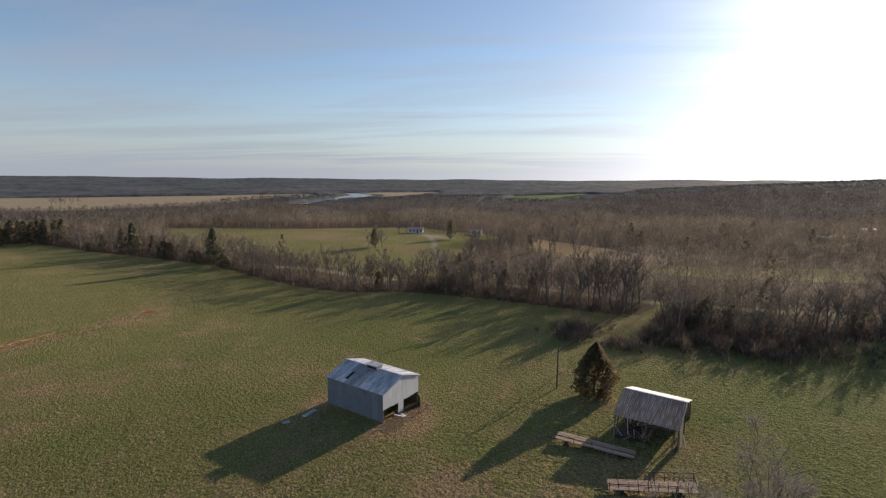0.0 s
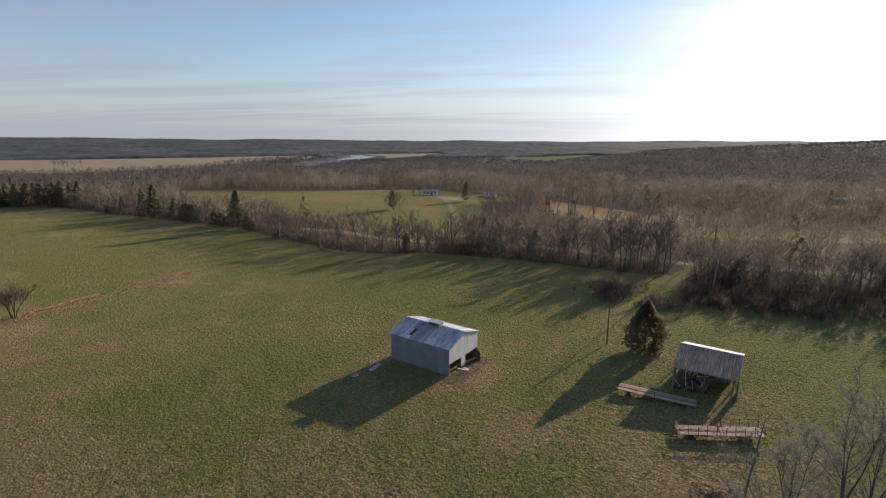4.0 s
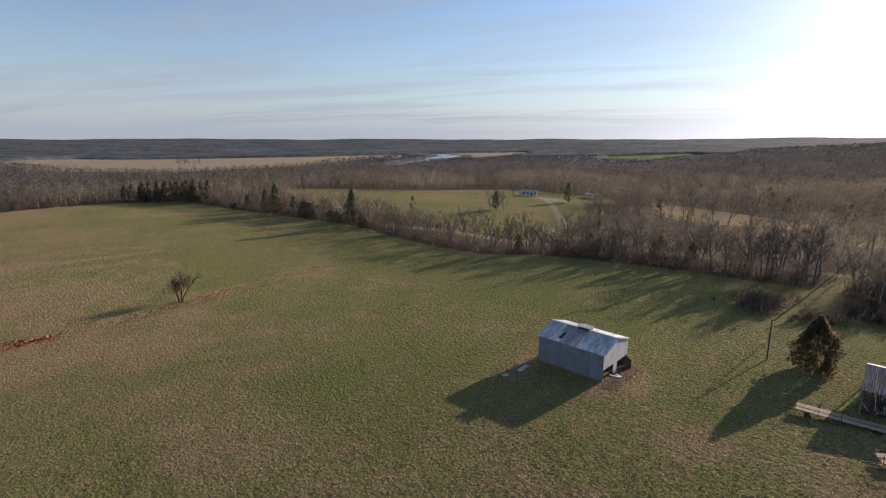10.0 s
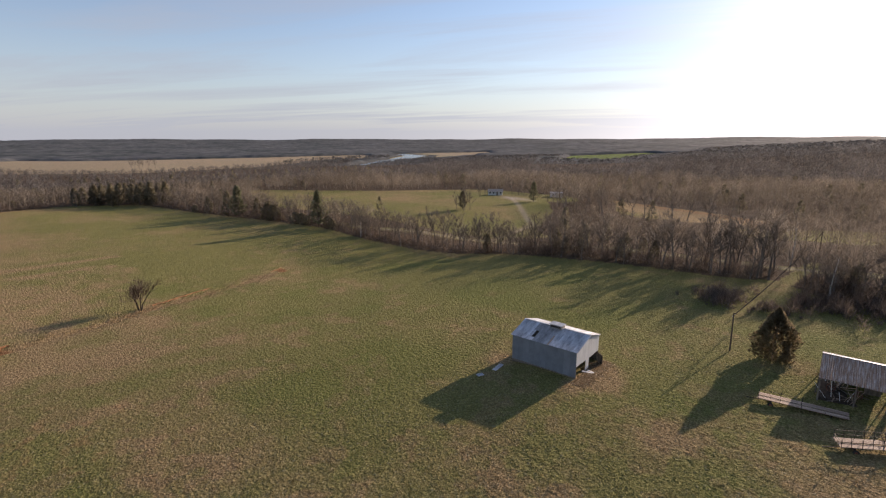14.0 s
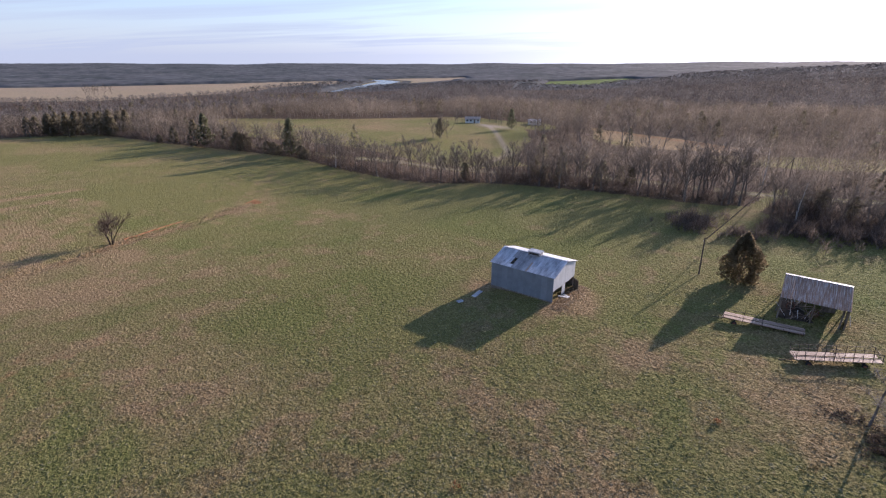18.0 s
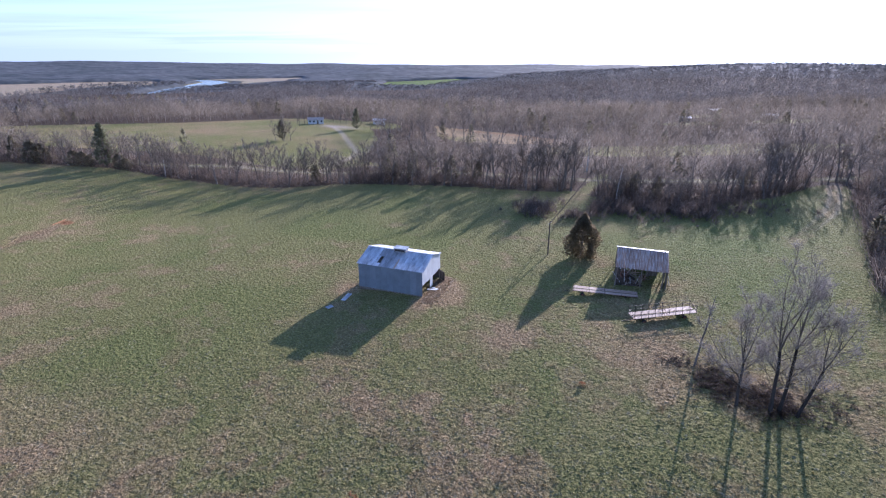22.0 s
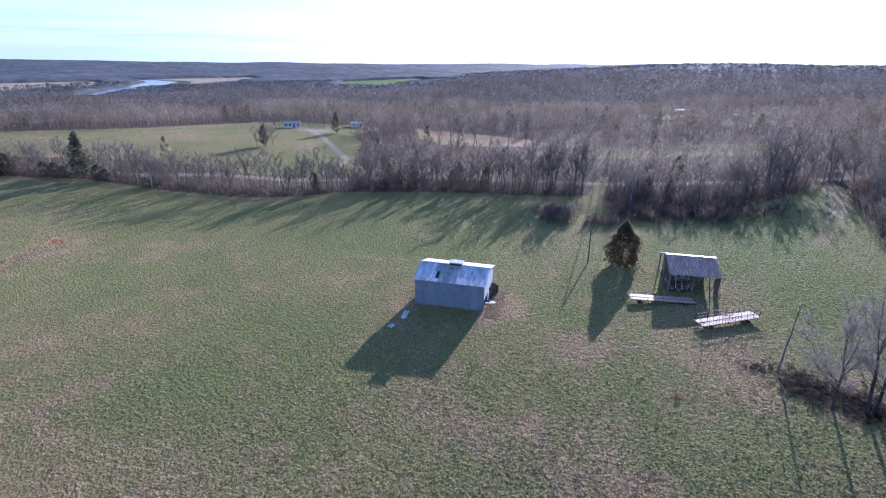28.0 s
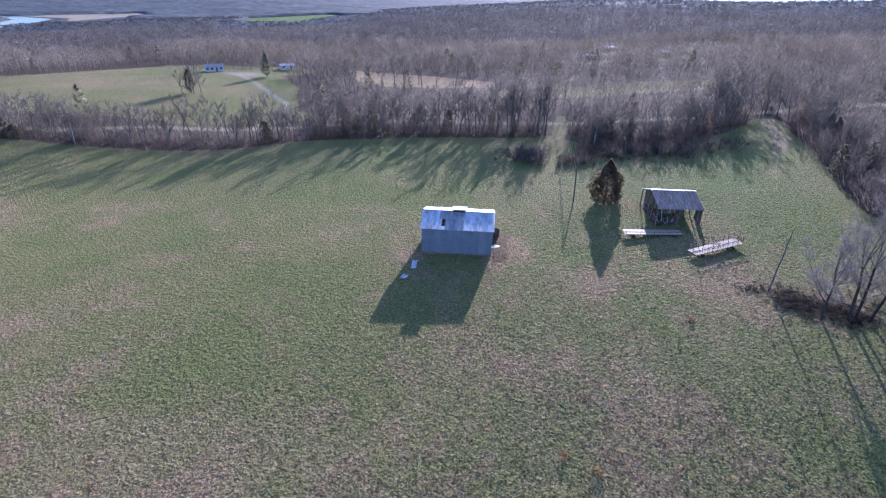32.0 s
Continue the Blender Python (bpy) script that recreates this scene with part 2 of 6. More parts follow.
def ground_material(name, tufts=False, mounds=False):
    m, nt, b = material(name, 0.95, 0, 0.08)
    at = nt.nodes.new("ShaderNodeAttribute")
    at.attribute_name = "cover"
    sep = nt.nodes.new("ShaderNodeSeparateColor")
    nt.links.new(at.outputs["Color"], sep.inputs[0])
    wood, dry, bare = sep.outputs[0], sep.outputs[1], sep.outputs[2]
    fresh = at.outputs["Alpha"]
    broad = noise_node(nt, 0.035, 5, 0.62)
    mid = noise_node(nt, 0.32, 5, 0.62)
    fine = noise_node(nt, 4.2, 5, 0.72)
    tuft = noise_node(nt, 7.0, 3, 0.7)
    lump = noise_node(nt, 1.9, 4, 0.62)

    def calc(op, a, bb, c=None):
        n = nt.nodes.new("ShaderNodeMath")
        n.operation = op
        for k, v in enumerate((a, bb, c)):
            if v is None:
                continue
            if isinstance(v, (int, float)):
                n.inputs[k].default_value = v
            else:
                nt.links.new(v, n.inputs[k])
        return n.outputs[0]
    grass = ramp(nt, fine, [(0.34, (0.080, 0.084, 0.030)), (0.50, (0.178, 0.170, 0.057)), (0.66, (0.335, 0.298, 0.118))])
    straw = ramp(nt, fine, [(0.34, (0.140, 0.096, 0.047)), (0.51, (0.285, 0.200, 0.102)), (0.66, (0.52, 0.388, 0.222))])
    amount = calc("ADD", calc("MULTIPLY", calc("SUBTRACT", broad, 0.5), 1.9), calc("MULTIPLY", calc("SUBTRACT", mid, 0.5), 1.3))
    amount = calc("ADD", calc("ADD", amount, dry), calc("MULTIPLY", calc("SUBTRACT", tuft, 0.5), 0.8))
    amount = calc("MINIMUM", calc("MAXIMUM", amount, 0.0), 1.0)
    col = blend(nt, amount, grass, straw)
    lush = ramp(nt, fine, [(0.3, (0.045, 0.085, 0.014)), (0.7, (0.13, 0.19, 0.035))])
    col = blend(nt, calc("MAXIMUM", calc("MULTIPLY", fresh, 0.8), 0.0), col, lush)
    litter = ramp(nt, fine, [(0.3, (0.045, 0.032, 0.022)), (0.55, (0.115, 0.082, 0.054)), (0.75, (0.20, 0.15, 0.10))])
    col = blend(nt, wood, col, litter)
    clay = ramp(nt, mid, [(0.3, (0.21, 0.095, 0.040)), (0.7, (0.42, 0.225, 0.11))])
    edge = calc("MINIMUM", calc("MAXIMUM", calc("MULTIPLY", calc("SUBTRACT", calc("ADD", bare, calc("MULTIPLY", calc("SUBTRACT", mid, 0.5), 0.9)), 0.35), 3.0), 0.0), 1.0)
    col = blend(nt, calc("MULTIPLY", edge, 0.92), col, clay)
    gravel = ramp(nt, tuft, [(0.3, (0.27, 0.225, 0.175)), (0.7, (0.46, 0.395, 0.315))])
    col = blend(nt, calc("MINIMUM", calc("MAXIMUM", calc("MULTIPLY", fresh, -1.0), 0.0), 1.0), col, gravel)
    if tufts:
        at2 = nt.nodes.new("ShaderNodeAttribute")
        at2.attribute_name = "tone"
        tone = nt.nodes.new("ShaderNodeMapRange")
        nt.links.new(at2.outputs["Fac"], tone.inputs[0])
        tone.inputs[2].default_value = 0.55
        tone.inputs[3].default_value, tone.inputs[4].default_value = 0.8, 1.5
        hsv = nt.nodes.new("ShaderNodeHueSaturation")
        hsv.inputs["Saturation"].default_value = 0.9
        nt.links.new(tone.outputs[0], hsv.inputs["Value"])
        nt.links.new(col, hsv.inputs["Color"])
        thin(nt, b, hsv.outputs[0])
        return m
    if mounds:
        # some tussocks paler at random: dead tips, and backlit glints put into the colour
        at2 = nt.nodes.new("ShaderNodeAttribute")
        at2.attribute_name = "tone"
        pale = ramp(nt, fine, [(0.34, (0.20, 0.185, 0.115)), (0.66, (0.44, 0.40, 0.27))])
        col = blend(nt, calc("MULTIPLY", calc("POWER", at2.outputs["Fac"], 3.0), 0.45), col, pale)
        b.inputs["Roughness"].default_value, b.inputs["Specular IOR Level"].default_value = 0.85, 0.08
    nt.links.new(col, b.inputs["Base Color"])
    bump(nt, b, calc("ADD", calc("MULTIPLY", lump, 1.3), calc("MULTIPLY", fine, 0.45)), 1.0, 0.55)
    return m


M_GROUND = ground_material("pasture")
M_TUFT = ground_material("grass_tufts", True)
M_MOUND = ground_material("grass_mounds", mounds=True)
M_BARK = plain("grey_bark", (0.085, 0.070, 0.056), (0.25, 0.215, 0.18), 3.0, 0.95, stretch=(3, 3, 0.6), bumpy=0.5, dist=0.03)
# Bark colour darkened for trunks that stand against the light.
M_BARK_BACKLIT = plain("backlit_bark", (0.028, 0.023, 0.019), (0.085, 0.070, 0.058), 3.0, 0.95, stretch=(3, 3, 0.6), bumpy=0.5, dist=0.03, spec=0.05)
M_DARKTWIG = islands("dark_twigs", [(0.0, (0.07, 0.06, 0.051)), (0.5, (0.125, 0.106, 0.09)), (1.0, (0.20, 0.172, 0.148))], vary=0.2, share=0.3)
M_TWIG = islands("bare_twigs", [(0.0, (0.105, 0.088, 0.072)), (0.5, (0.185, 0.157, 0.130)), (1.0, (0.30, 0.26, 0.218))], vary=0.25, share=0.3)
# Light grey twigs, paled further to paint the sunlit sheen of their bark.
M_SHEENTWIG = islands("sheen_twigs", [(0.0, (0.17, 0.15, 0.13)), (0.5, (0.29, 0.262, 0.235)), (1.0, (0.43, 0.39, 0.35))], rough=0.45, vary=0.2)
M_REDTWIG = islands("reddish_twigs", [(0.0, (0.13, 0.088, 0.070)), (0.5, (0.20, 0.145, 0.118)), (1.0, (0.29, 0.22, 0.185))], vary=0.2, share=0.3)
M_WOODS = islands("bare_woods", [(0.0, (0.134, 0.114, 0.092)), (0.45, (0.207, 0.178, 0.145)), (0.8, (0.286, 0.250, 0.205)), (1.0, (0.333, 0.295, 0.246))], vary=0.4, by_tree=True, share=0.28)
# Darker and cooler than bare_woods: backlight and haze put into the base colour.
M_HAZYVALLEY = islands("valley_woods", [(0.0, (0.090, 0.084, 0.082)), (0.45, (0.138, 0.130, 0.127)), (0.8, (0.185, 0.176, 0.171)), (1.0, (0.25, 0.238, 0.230))], vary=0.4, by_tree=True, share=0.28)
# Neutral grey where bare_woods is brown: distance haze in the base colour.
M_HAZYFAR = islands("far_woods", [(0.0, (0.120, 0.119, 0.119)), (0.5, (0.165, 0.164, 0.164)), (1.0, (0.22, 0.217, 0.216))], vary=0.45, by_tree=True, share=0.3)
M_CEDAR = islands("cedar_foliage", [(0.0, (0.165, 0.155, 0.112)), (0.6, (0.265, 0.24, 0.165)), (1.0, (0.37, 0.325, 0.22))], vary=0.3, share=0.7)
M_PINE = islands("pine_needles", [(0.0, (0.15, 0.16, 0.105)), (0.6, (0.24, 0.25, 0.155)), (1.0, (0.34, 0.335, 0.205))], vary=0.2, share=0.7)
M_RUSSET = islands("russet_cedar_foliage", [(0.0, (0.20, 0.172, 0.105)), (0.5, (0.34, 0.272, 0.165)), (1.0, (0.48, 0.37, 0.23))], vary=0.2, share=0.7)
# Base colour lifted to stand in for the sun's glare over the brush.
M_BRUSH = islands("brush", [(0.0, (0.11, 0.090, 0.078)), (0.6, (0.21, 0.172, 0.145)), (1.0, (0.33, 0.275, 0.23))], vary=0.35)
M_BRIAR = islands("dark_briars", [(0.0, (0.045, 0.038, 0.035)), (0.6, (0.105, 0.088, 0.078)), (1.0, (0.21, 0.175, 0.15))], vary=0.3)
M_DEAD = islands("dead_grass", [(0.0, (0.20, 0.155, 0.085)), (0.55, (0.28, 0.225, 0.128)), (1.0, (0.38, 0.315, 0.195))], vary=0.3)
M_SEDGE = islands("broom_sedge", [(0.0, (0.28, 0.14, 0.07)), (0.6, (0.42, 0.22, 0.115)), (1.0, (0.56, 0.33, 0.19))], vary=0.2, share=0.7)
M_STRAW = islands("straw_litter", [(0.0, (0.34, 0.25, 0.16)), (0.6, (0.54, 0.43, 0.30)), (1.0, (0.74, 0.62, 0.46))], vary=0.15)
M_GALV = plain("galvanized_sheet", (0.17, 0.178, 0.195), (0.60, 0.61, 0.63), 1.1, 0.45, 0.3, stretch=(1.6, 0.45, 1), bumpy=0.12, vary=0.22, spec=0.5)
M_GALV_OLD = plain("weathered_roof_sheet", (0.15, 0.145, 0.145), (0.42, 0.41, 0.41), 1.3, 0.6, 0.2, stretch=(1.6, 0.5, 1), bumpy=0.2, vary=0.2, spec=0.4)
# Blue-grey tone puts the front wall's skylit shade into the base colour.
M_WALL = plain("shade_toned_siding", (0.150, 0.166, 0.188), (0.218, 0.236, 0.260), 0.7, 0.5, 0.1, stretch=(1, 1, 0.3), bumpy=0.1, vary=0.06, spec=0.35)
M_PALE = plain("pale_metal_siding", (0.44, 0.46, 0.475), (0.62, 0.64, 0.655), 1.0, 0.55, 0.1, stretch=(1, 1, 0.3), vary=0.07, spec=0.35)
M_WHITE = plain("white_painted_board", (0.52, 0.51, 0.48), (0.78, 0.77, 0.74), 2.0, 0.7, vary=0.08)
def rust_material():
    """Old tin: brown rust with galvanized streaks that run down the sheet."""
    m, nt, b = material("rusted_tin", 0.8, 0.0, 0.15)
    info = nt.nodes.new("ShaderNodeObjectInfo")
    shift = nt.nodes.new("ShaderNodeVectorMath")
    shift.operation = "MULTIPLY_ADD"
    shift.inputs[1].default_value = (31.7, 17.3, 23.9)
    nt.links.new(info.outputs["Random"], shift.inputs[0])
    nt.links.new(nt.nodes.new("ShaderNodeTexCoord").outputs["Object"], shift.inputs[2])
    streak = noise_node(nt, 1.0, 5, 0.65, shift.outputs[0], (7.0, 0.55, 1))
    grain = noise_node(nt, 9.0, 4, 0.65, shift.outputs[0], (2.0, 0.8, 1))
    rust = ramp(nt, grain, [(0.3, (0.15, 0.090, 0.062)), (0.7, (0.33, 0.22, 0.155))])
    tin = ramp(nt, grain, [(0.3, (0.33, 0.30, 0.275)), (0.7, (0.60, 0.56, 0.52))])
    how = ramp(nt, streak, [(0.44, (0, 0, 0)), (0.70, (1, 1, 1))])
    nt.links.new(blend(nt, how, rust, tin), b.inputs["Base Color"])
    bump(nt, b, grain, 0.25, 0.01)
    return m


M_RUST = rust_material()
M_PALEBARK = plain("pale_bark", (0.34, 0.31, 0.27), (0.62, 0.58, 0.52), 3.0, 0.9, stretch=(3, 3, 0.6), bumpy=0.3, dist=0.02)
M_OLDWOOD = plain("grey_old_wood", (0.085, 0.066, 0.050), (0.25, 0.205, 0.16), 2.0, 0.9, stretch=(2, 2, 0.4), bumpy=0.4, dist=0.01)
M_DECK = plain("weathered_deck_boards", (0.22, 0.145, 0.10), (0.45, 0.33, 0.245), 1.5, 0.6, stretch=(0.4, 5, 2), bumpy=0.3, vary=0.3, spec=0.2)
M_REDFRAME = plain("rusty_red_steel", (0.11, 0.045, 0.030), (0.22, 0.085, 0.055), 2.5, 0.7, 0.3)
M_DARKSTEEL = plain("dark_steel", (0.030, 0.026, 0.024), (0.085, 0.070, 0.060), 3.0, 0.6, 0.4)
M_RUBBER = plain("worn_rubber", (0.016, 0.016, 0.016), (0.04, 0.038, 0.036), 4.0, 0.85)
M_CABLE = plain("weathered_cable", (0.020, 0.018, 0.017), (0.045, 0.040, 0.036), 2.0, 1.0, bumpy=0.0, spec=0.0)
M_DIRT = plain("trodden_dirt", (0.035, 0.026, 0.020), (0.11, 0.082, 0.060), 2.5, 0.95, bumpy=0.6, dist=0.04)
M_CLAY = plain("red_clay", (0.17, 0.075, 0.034), (0.38, 0.19, 0.095), 1.2, 0.95, bumpy=0.7, dist=0.06, spec=0.05)
M_POLE = plain("creosoted_pole", (0.045, 0.034, 0.026), (0.13, 0.10, 0.078), 2.0, 0.9, stretch=(3, 3, 0.5))
M_ROOF = plain("grey_shingles", (0.24, 0.21, 0.18), (0.38, 0.34, 0.30), 1.0, 0.95, spec=0.05)
# Warm tone in the colour offsets blue skylight on the shaded walls.
M_HOUSE = plain("warm_toned_siding", (0.36, 0.28, 0.19), (0.48, 0.39, 0.28), 0.6, 0.8, stretch=(0.3, 0.3, 3), spec=0.1)
M_GLASSDARK = plain("dark_window", (0.02, 0.024, 0.03), (0.05, 0.055, 0.06), 1.0, 0.5, spec=0.2)


def canopy_material():
    m, nt, b = material("far_canopy", 0.95, 0, 0.05)
    f = noise_node(nt, 0.035, 6, 0.62)
    g = noise_node(nt, 0.006, 4, 0.6)
    # Blue-grey tones paint the haze of distance into the canopy.
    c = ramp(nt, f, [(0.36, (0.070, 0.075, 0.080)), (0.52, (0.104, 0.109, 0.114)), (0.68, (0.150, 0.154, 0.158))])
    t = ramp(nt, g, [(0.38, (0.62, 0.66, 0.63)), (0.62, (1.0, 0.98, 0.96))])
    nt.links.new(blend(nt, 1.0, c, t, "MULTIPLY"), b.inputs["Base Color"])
    return m


M_HAZYCANOPY = canopy_material()


def water_material():
    m, nt, b = material("river_water", 0.22, 0, 0.5)
    b.inputs["Base Color"].default_value = (0.115, 0.108, 0.094, 1)
    bump(nt, b, noise_node(nt, 0.25, 4), 0.06, 0.2)
    return m


M_WATER = water_material()


# ---- builders ----
def part(name, bm, mat, parent=None, label="", m=None):
    """Links a bmesh as one mesh object, under parent where one is given."""
    me = bpy.data.meshes.new(name)
    bm.to_mesh(me)
    bm.free()
    me.materials.append(mat)
    ob = new(name, me)
    if parent is not None:
        ob.parent = parent
    if m is not None:
        ob.matrix_local = m
    if label:
        ob["label"] = label
    return ob


def mesh_from(name, verts, faces, mat):
    me = bpy.data.meshes.new(name)
    me.from_pydata(verts, [], faces)
    me.update()
    me.materials.append(mat)
    return me


def tri_mesh(name, soup, mat):
    """A mesh of loose triangles: an array (n, 3, 3), and a soft normal for each, as crowns and tufts catch the light."""
    pts, normals = soup[:2]
    n = len(pts)
    me = bpy.data.meshes.new(name)
    me.vertices.add(3 * n)
    me.vertices.foreach_set("co", np.ascontiguousarray(pts, dtype=np.float32).ravel())
    me.loops.add(3 * n)
    me.loops.foreach_set("vertex_index", np.arange(3 * n, dtype=np.int32))
    me.polygons.add(n)
    me.polygons.foreach_set("loop_start", np.arange(0, 3 * n, 3, dtype=np.int32))
    me.update(calc_edges=True)
    normals = normals / (np.linalg.norm(normals, axis=1, keepdims=True) + 1e-6)
    att = me.attributes.new("custom_normal", "FLOAT_VECTOR", "POINT")
    att.data.foreach_set("vector", np.repeat(normals, 3, axis=0).astype(np.float32).ravel())
    if len(soup) > 2:
        att = me.attributes.new("tone", "FLOAT", "POINT")
        att.data.foreach_set("value", np.repeat(soup[2], 3).astype(np.float32))
    me.materials.append(mat)
    return me


def empty(name, m, label, category, group="", kind=""):
    ob = new(name)
    ob.empty_display_size = 0.3
    ob.matrix_world = m
    return tagged(ob, label, category, group, kind)


def slab(bm, x0, x1, y0, y1, z0, z1, m=None, bevel=0.0):
    vs = [bm.verts.new((x, y, z)) for z in (z0, z1) for y in (y0, y1) for x in (x0, x1)]
    if m is not None:
        for v in vs:
            v.co = m @ v.co
    fs = [bm.faces.new([vs[i] for i in q]) for q in ((0, 2, 3, 1), (4, 5, 7, 6), (0, 1, 5, 4), (2, 6, 7, 3), (0, 4, 6, 2), (1, 3, 7, 5))]
    if bevel:
        bmesh.ops.bevel(bm, geom=list({e for f in fs for e in f.edges}), offset=bevel, segments=1, affect="EDGES")
    return vs


def box(x0, x1, y0, y1, z0, z1, m=None, bevel=0.0):
    bm = bmesh.new()
    slab(bm, x0, x1, y0, y1, z0, z1, m, bevel)
    return bm


def beam(bm, a, b, w, t=None):
    """A squared timber from a to b."""
    a, b = Vector(a), Vector(b)
    q = (b - a).to_track_quat("Z", "Y").to_matrix().to_4x4()
    slab(bm, -w / 2, w / 2, -(t or w) / 2, (t or w) / 2, 0, (b - a).length, Matrix.Translation(a) @ q)


def rod(bm, a, b, r0, r1=None, n=6, caps=True):
    a, b = Vector(a), Vector(b)
    r1 = r0 if r1 is None else r1
    q = (b - a).to_track_quat("Z", "Y").to_matrix()
    lo = [bm.verts.new(a + q @ Vector((r0 * math.cos(2 * math.pi * k / n), r0 * math.sin(2 * math.pi * k / n), 0))) for k in range(n)]
    hi = [bm.verts.new(b + q @ Vector((r1 * math.cos(2 * math.pi * k / n), r1 * math.sin(2 * math.pi * k / n), 0))) for k in range(n)]
    for k in range(n):
        bm.faces.new((lo[k], lo[(k + 1) % n], hi[(k + 1) % n], hi[k]))
    if caps:
        bm.faces.new(lo[::-1]), bm.faces.new(hi)


def rods(*lines, n=6):
    bm = bmesh.new()
    for ln in lines:
        rod(bm, *ln, n=n)
    return bm


# ---- the lie of the land ----
def sstep(a, b, x):
    t = np.clip((x - a) / (b - a), 0.0, 1.0)
    return t * t * (3 - 2 * t)


RIVER_LEVEL = -11.4


def height(x, y):
    x, y = np.asarray(x, dtype=float), np.asarray(y, dtype=float)
    u, v = np.tanh((x + 60) / 90), np.tanh((y - 40) / 60)
    near = (1.347 + .977 * u + 2.215 * v + 3.416 * u * u + 4.461 * u * v - 2.179 * v * v + 6.11 * u ** 3 + 1.251 * u * u * v
            - 4.512 * u * v * v + 2.939 * v ** 3 - 4.281 * np.exp(-((x + 132) / 38) ** 2)
            + .75 * np.exp(-((x + 51) / 9) ** 2 - ((y - 45) / 9) ** 2))
    d = np.hypot(x + 30, y - 40)
    a = np.degrees(np.arctan2(x + 30, y + 10))
    valley = -9 + 6 * sstep(-45, 5, a) + 7 * (1 - sstep(-130, -85, a))
    z = near + (valley - near) * sstep(230, 620, d)
    hill = 38.5 * sstep(-32, 9, a) * (1 - sstep(110, 150, a)) * sstep(330, 1150, d) * (1 - .55 * sstep(1300, 2400, d))
    knoll = 26 * np.exp(-((a + 27) / 9) ** 2 - ((d - 2300) / 420) ** 2)
    rim = (33 + 3 * np.sin(a * .31) + 2.2 * np.sin(a * .83 + 1)) * sstep(2300, 4300, d)
    roll = sstep(500, 1500, d) * (3 * np.sin(x * .006 + 1) * np.sin(y * .0052) + 2 * np.sin(x * .013 - y * .011))
    z = z + hill + knoll + rim + roll
    # land beside the river, lowered so that its water shows from the camera
    low = np.minimum(z, RIVER_LEVEL + .4)
    return z + (low - z) * (1 - sstep(34, 150, along(RIVER, x, y)))


def patchwork(x, y, size, seed=0):
    """Smooth patches of about a given size, from 0 to 1."""
    x, y = np.asarray(x, dtype=float) / size, np.asarray(y, dtype=float) / size
    i, j = np.floor(x), np.floor(y)
    fx, fy = x - i, y - j
    fx, fy = fx * fx * (3 - 2 * fx), fy * fy * (3 - 2 * fy)

    def corner(a, b):
        s = np.sin(a * 127.1 + b * 311.7 + seed * 74.7) * 43758.5453
        return s - np.floor(s)
    return (corner(i, j) * (1 - fx) + corner(i + 1, j) * fx) * (1 - fy) + (corner(i, j + 1) * (1 - fx) + corner(i + 1, j + 1) * fx) * fy


def dead_grass(x, y):
    """Where last year's grass lies in pale drifts: ragged patches a few metres wide, more of them to the south and
    south-west.
    """
    f = .45 * patchwork(x, y, 4.6, 1) + .33 * patchwork(x * .8 + y * .6, y * .8 - x * .6, 2.1, 2) + .22 * patchwork(x, y, .9, 3)
    lean = .07 * (patchwork(x, y, 24, 4) - .5) * 2 + .02 * np.exp(-((y - 10) / 16) ** 2) + .03 * np.exp(-((x + 20) / 9) ** 2 - ((y - 38) / 6) ** 2) + .06 * (1 - sstep(-85, -60, x)) * (1 - sstep(0, 30, y)) - .09 * sstep(48, 75, y)
    return sstep(.545, .67, f + lean)


def ground_at(x, y):
    return float(height(x, y))


def inside(poly, x, y):
    """Whether points lie in a polygon, for arrays."""
    x, y = np.asarray(x, dtype=float), np.asarray(y, dtype=float)
    hit = np.zeros(x.shape, dtype=bool)
    for (x0, y0), (x1, y1) in zip(poly, poly[1:] + poly[:1]):
        if y0 != y1:
            hit ^= ((y0 > y) != (y1 > y)) & (x < (x1 - x0) * (y - y0) / (y1 - y0) + x0)
    return hit


def along(line, x, y):
    """Distance of points to a polyline."""
    x, y = np.asarray(x, dtype=float), np.asarray(y, dtype=float)
    best = np.full(x.shape, 1e9)
    for (x0, y0), (x1, y1) in zip(line, line[1:]):
        dx, dy = x1 - x0, y1 - y0
        t = np.clip(((x - x0) * dx + (y - y0) * dy) / (dx * dx + dy * dy), 0, 1)
        best = np.minimum(best, np.hypot(x - x0 - t * dx, y - y0 - t * dy))
    return best


EDGE = [(-367, -16), (-384, 35), (-358, 65), (-292, 73), (-256, 80), (-231, 85), (-195, 91), (-168, 92), (-144, 97), (-124, 102), (-109, 107), (-88, 107), (-62, 110), (-46, 111),
        (-37, 114), (-27, 104), (-13, 102), (6, 113), (17, 127), (22, 126), (19, 102), (15, 80), (12.5, 65), (13, 56)]
FIELD = EDGE + [(17, 40), (24, 20), (28, -70), (-60, -110), (-260, -110), (-350, -70)]
CLEARING = [(-378, 142), (-346, 160), (-322, 170), (-285, 193), (-247, 240), (-222, 247), (-190, 240), (-165, 215), (-150, 196), (-128, 150), (-112, 138), (-150, 122), (-200, 118), (-260, 108), (-300, 112), (-336, 124)]
MEADOW = [(-150, 262), (-127, 258), (-82, 220), (-58, 206), (-60, 193), (-84, 190), (-108, 200), (-132, 226)]
GLADE = [(-58, 168), (-20, 172), (24, 178), (40, 196), (10, 204), (-40, 196), (-66, 182)]
